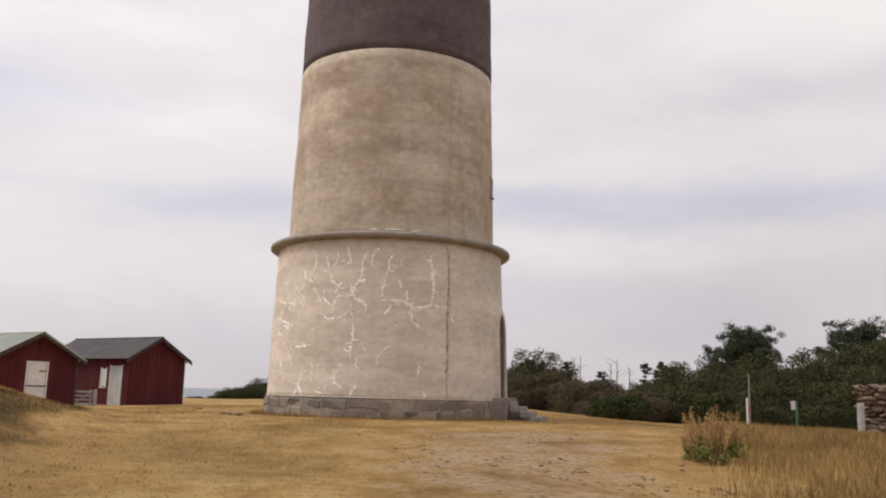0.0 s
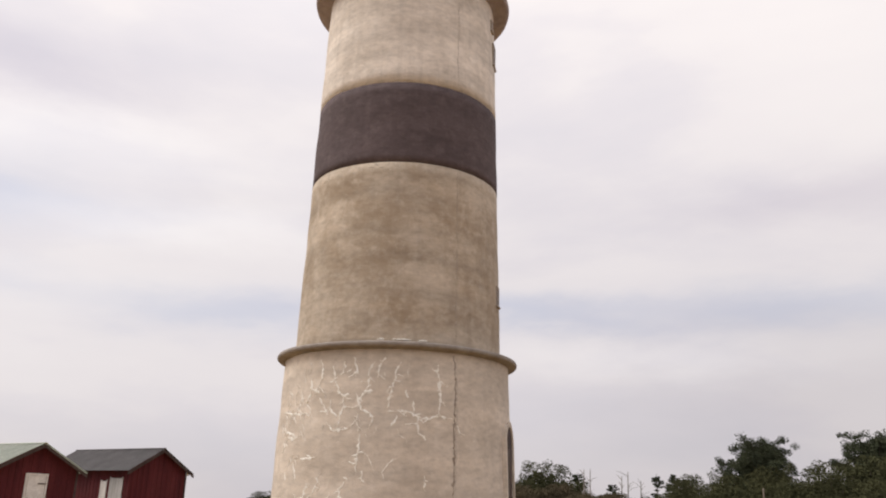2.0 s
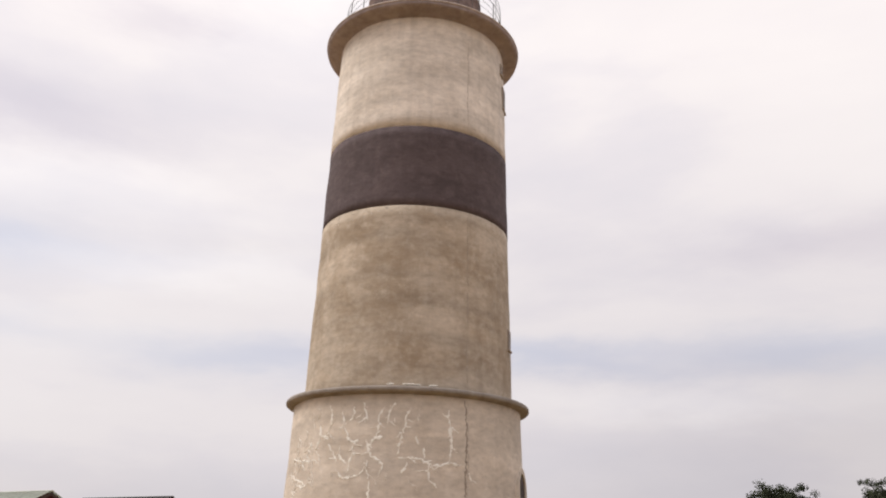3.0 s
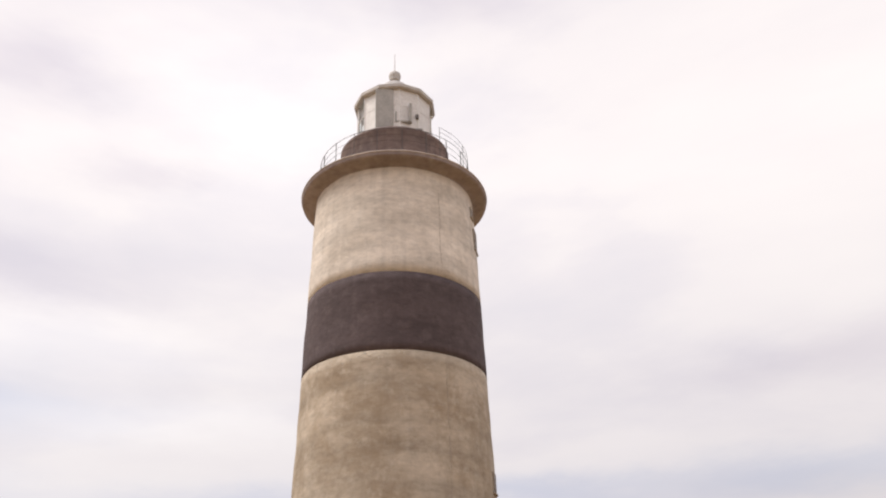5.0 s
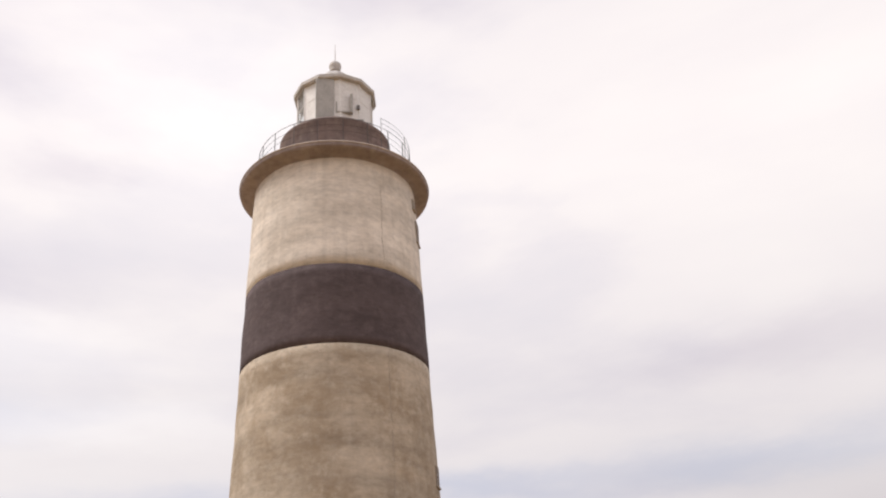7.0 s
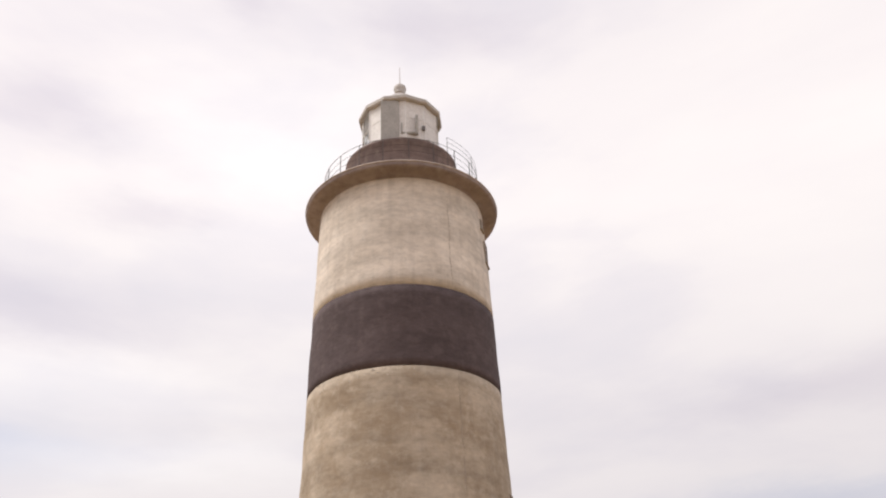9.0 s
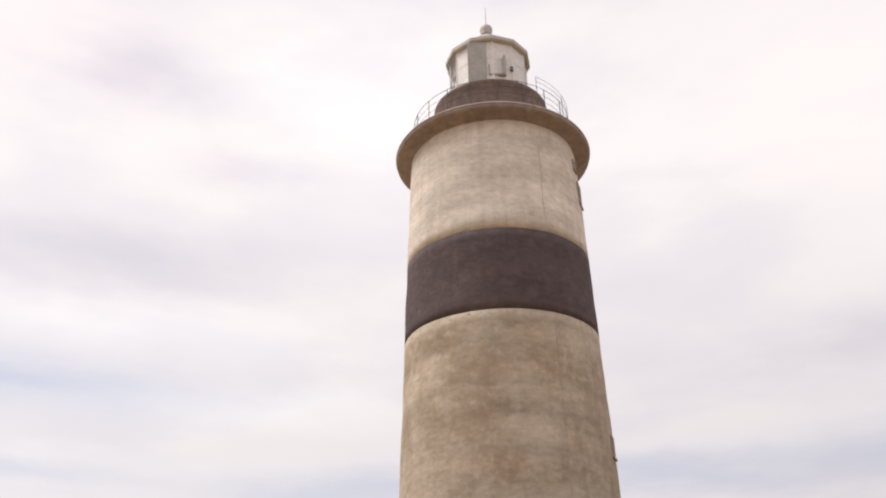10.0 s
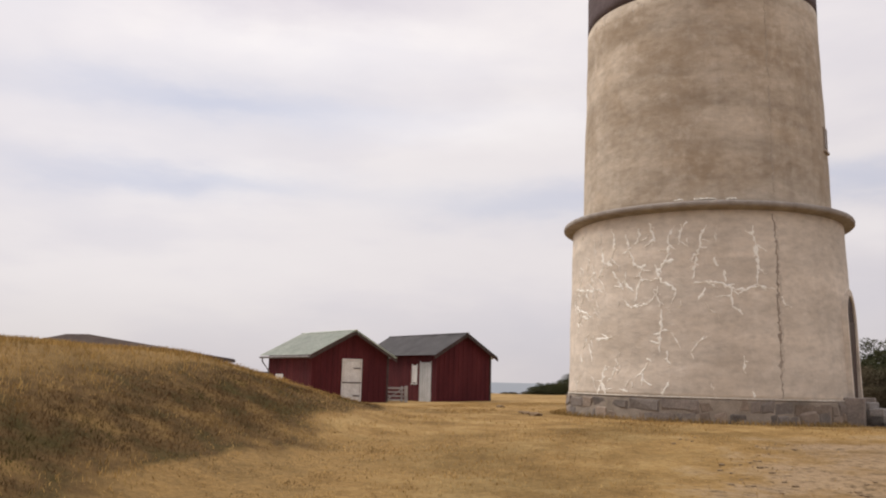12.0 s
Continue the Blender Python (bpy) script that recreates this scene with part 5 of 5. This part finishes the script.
for b, d, turn, s in ((12.2, 70, 0, 1.0), (10.5, 73, 90, 1.0), (8.9, 72, 200, 0.92), (11.2, 72, 140, 0.86), (14.4, 66, 30, 0.8), (18.2, 64, 260, 0.98), (19.0, 63, 60, 0.9), (41, 64, 10, 1.4)):
    plant(conifer, *spot(b, d), turn, s)
for b, d, turn, s, k in ((10.1, 71, 10, 1.1, 0.98), (6.8, 74, 60, 0.95, 0.8), (18.8, 61, 30, 0.85, 0.95), (20.2, 60, 120, 0.9, 0.98), (21.8, 59, 220, 0.9, 0.95), (23.8, 58, 200, 0.95, 0.95), (25.6, 57, 300, 1.0, 0.98),
                         (30.4, 56, 70, 1.15, 0.98), (33, 57, 170, 1.2, 1.0), (36.5, 58, 20, 1.3, 1.1), (40, 57, 100, 1.4, 1.1), (44, 57, 250, 1.4, 1.1)):
    plant(bush_a, *spot(b, d), turn, s, k)
for b, d, turn, s, k in ((8.4, 70, 80, 1.2, 0.88), (9.7, 68, 30, 1.2, 0.98), (11.4, 69, 150, 1.15, 0.95), (12.6, 65, 70, 1.0, 0.98), (15.2, 61, 160, 0.95, 0.86), (16.6, 60, 250, 0.95, 0.84), (17.9, 56, 30, 0.85, 0.92), (19.7, 53, 100, 0.7, 0.6), (20.9, 54, 10, 0.95, 0.88), (16.8, 51, 140, 0.7, 0.8), (23.2, 52, 200, 0.8, 0.62),
                         (25.2, 53, 300, 1.0, 0.9), (27.8, 50, 80, 0.8, 0.62), (30.2, 52, 20, 1.0, 0.9), (32.4, 50, 60, 0.8, 0.7), (35.5, 51, 160, 1.1, 0.9), (9.4, 66, 40, 0.85, 0.75), (7.6, 67, 40, 0.85, 0.7), (14.2, 56, 200, 0.65, 0.6)):
    plant(bush_b if b < 18.5 else bush_a, *spot(b, d), turn, s, k if b < 18.5 else 0.83 * k)
for b, d, turn, s, k in ((14.6, 49, 120, 0.7, 0.7), (22.0, 51, 300, 0.9, 0.9), (29.0, 50.5, 10, 1.0, 1.0), (18.4, 58, 40, 1.15, 1.35), (19.8, 58, 160, 1.05, 1.4)):
    plant(bush_c, *spot(b, d), turn, s, k)
# far shore scrub beside the tower
for x, y, turn, s, k in ((-15.7, 60, 0, 0.6, 0.45), (-14.2, 61, 80, 0.7, 0.55), (-12.6, 60, 170, 0.75, 0.65), (-10.8, 61, 250, 0.8, 0.72), (-8.8, 62, 20, 0.8, 0.75)):
    plant(bush_a, x, y, turn, s, k)
for x, y, s in ((-18.2, 62, 0.32), (-20.6, 64, 0.45), (-17.0, 61, 0.3), (-23.0, 64, 0.35)):
    plant(bush_b, x, y, 30 * s, s, 0.6)


def dead_tree(x, y, h, seed):
    rng = np.random.default_rng(seed)
    t = thing("dead_tree", "bare grey dead tree standing above the thicket", "tree", pose(x, y, ground_height(x, y)))
    bm = tube(bmesh.new(), [(0, 0, -0.3), (0.06, 0.03, h * 0.5), (0.1, 0, h)], 0.075, 6, 0.3)
    part("trunk", bm, DEADWOOD, t)
    for k in range(7):
        z = h * rng.uniform(0.5, 0.95)
        a = rng.uniform(0, 2 * math.pi)
        r = rng.uniform(0.3, 0.8)
        part("branch", tube(bmesh.new(), [(0.07, 0.02, z), (r * 0.5 * math.cos(a), r * 0.5 * math.sin(a), z + 0.25), (r * math.cos(a), r * math.sin(a), z + 0.35)], 0.025, 4, 0.3), DEADWOOD, t)


for b, d, h, k in ((12.5, 66, 4.3, 1), (12.9, 67, 4.4, 2), (14.9, 64, 3.9, 3), (15.3, 64, 4.2, 4), (16.1, 65, 3.6, 5)):
    dead_tree(*spot(b, d), h, k)


# tall dock with rust-brown stalks and green foot beside the track
def dock_clump(x, y):
    rng = np.random.default_rng(77)
    d = thing("dock_clump", "tall rust-brown dock stalks with green leaves below", "weed", pose(x, y, ground_height(x, y)))
    clouds = []
    bm = bmesh.new()
    for k in range(64):
        a, r = rng.uniform(0, 2 * math.pi), 0.52 * math.sqrt(rng.uniform(0, 1))
        fx, fy = r * math.cos(a), r * math.sin(a)
        h = rng.uniform(0.5, 1.08) * (1.12 - 0.45 * r)
        tip = (fx * 1.3 + rng.normal() * 0.10, fy * 1.3 + rng.normal() * 0.10, h)
        tube(bm, [(fx * 0.6, fy * 0.6, -0.05), (fx * 1.2, fy * 1.2, h * 0.55), tip], 0.008, 4, 0.5)
        for j in range(7):
            u = 0.5 + 0.5 * j / 6
            leaf_cloud(clouds, (fx * 0.6 + (tip[0] - fx * 0.6) * u, fy * 0.6 + (tip[1] - fy * 0.6) * u, h * u), (0.05, 0.05, 0.08), 17, 0.019, rng, 0.1)
    part("stalk_bundle", bm, DOCK, d)
    child("seed_plume", leaves_mesh("seed_plume", clouds, DOCK), d, "rust-brown seed heads")
    green = []
    for k in range(80):
        a, r = rng.uniform(0, 2 * math.pi), 0.5 * math.sqrt(rng.uniform(0, 1))
        leaf_cloud(green, (r * math.cos(a) * 1.2, r * math.sin(a), 0.06 + 0.5 * rng.uniform(0, 1) * (1 - r)), (0.12, 0.12, 0.12), 16, 0.05, rng, 0.2)
    child("basal_foliage", leaves_mesh("basal_foliage", green, DOCKLEAF), d, "green basal leaves")


dock_clump(6.62, -13.4)


# dry-stone pillar with a granite post before it
def stone_heap(x, y):
    g0 = ground_height(x, y)
    w = thing("stone_wall", "ruined dry-stone wall end of brown fieldstones", "wall", pose(x, y, g0, 0, 0, -18))
    rnd = random.Random(8)
    kinds = []
    for k in range(6):
        bm = bmesh.new()
        bmesh.ops.create_icosphere(bm, subdivisions=1, radius=1.0)
        for v in bm.verts:
            v.co *= 1 + 0.45 * noise.noise(v.co * 1.4 + Vector((k * 7, 0, 0)))
        kinds.append(mesh_of("stone", bm, FIELDSTONE))
    z = -0.1
    while z < 2.05:
        h = rnd.uniform(0.12, 0.22)
        x0 = rnd.uniform(-0.12, 0.14)
        while x0 < 3.0:
            l = rnd.uniform(0.2, 0.62)
            for yy in (-0.2, 0.26):
                tall = h * rnd.uniform(0.75, 1.35)
                ob = new("stone", kinds[rnd.randrange(6)])
                ob.parent = w
                ob.matrix_basis = Matrix.Translation((x0 + l / 2, yy + rnd.uniform(-0.09, 0.09), z + h / 2 + rnd.uniform(-0.05, 0.05))) @ pose(0, 0, 0, rnd.uniform(-14, 14), rnd.uniform(-14, 14), rnd.uniform(-25, 25)) @ Matrix.Diagonal((l * 0.60, 0.30, tall * 0.62, 1))
            x0 += l
        z += h


stone_heap(19.35, 3.4)
stone_post = wooden_post(18.55, 1.9, 1.42, 0.21, material("pale_granite_post", [(0.36, 0.35, 0.35), (0.52, 0.51, 0.50)], 3, 25, 0.85, 0.5, 25), "squared pale granite gate post in tall grass", "gate_post")
wooden_post(16.8, 8.1, 2.6, 0.06, OLDWOOD, "slim weathered wooden pole in front of shrubs", "pole")
marker = wooden_post(16.3, 7.2, 1.5, 0.07, WHITEPAINT, "short white and red marker post in the grass", "marker_post")
part("red_board", boxed(0.036, 0.12, -0.035, 0.035, 0.9, 1.5, bevel=0.008), MARKRED, marker, "faded red board")
sign = wooden_post(18.6, 7.2, 1.45, 0.09, MARKGREEN, "green post carrying a small white sign", "sign_post")
part("sign_plate", boxed(-0.22, 0.04, -0.10, -0.07, 1.35, 1.72, bevel=0.01, m=pose(0, 0, 0, 0, -8, 0)), WHITEPAINT, sign, "small plain white plate")
wooden_post(-15.6, -12.3, 1.86 - ground_height(-15.6, -12.3), 0.15, DARKWOOD, "dark wooden post stub standing on the bank")


def outbuilding(x, y, z):
    """A low dark-roofed store whose top just shows over the bank."""
    b = thing("outbuilding", "low outbuilding with flat dark roof behind the bank", "outbuilding", pose(x, y, z, 0, 0, 30))
    part("wall", boxed(-1.6, 1.6, -1.3, 1.3, -1.6, -0.12), REDPAINT, b)
    part("roof", boxed(-1.8, 1.8, -1.5, 1.5, -0.12, 0.0, bevel=0.02), FELTROOF, b, "flat dark roof")


outbuilding(-25.94, 17.75, 1.15)
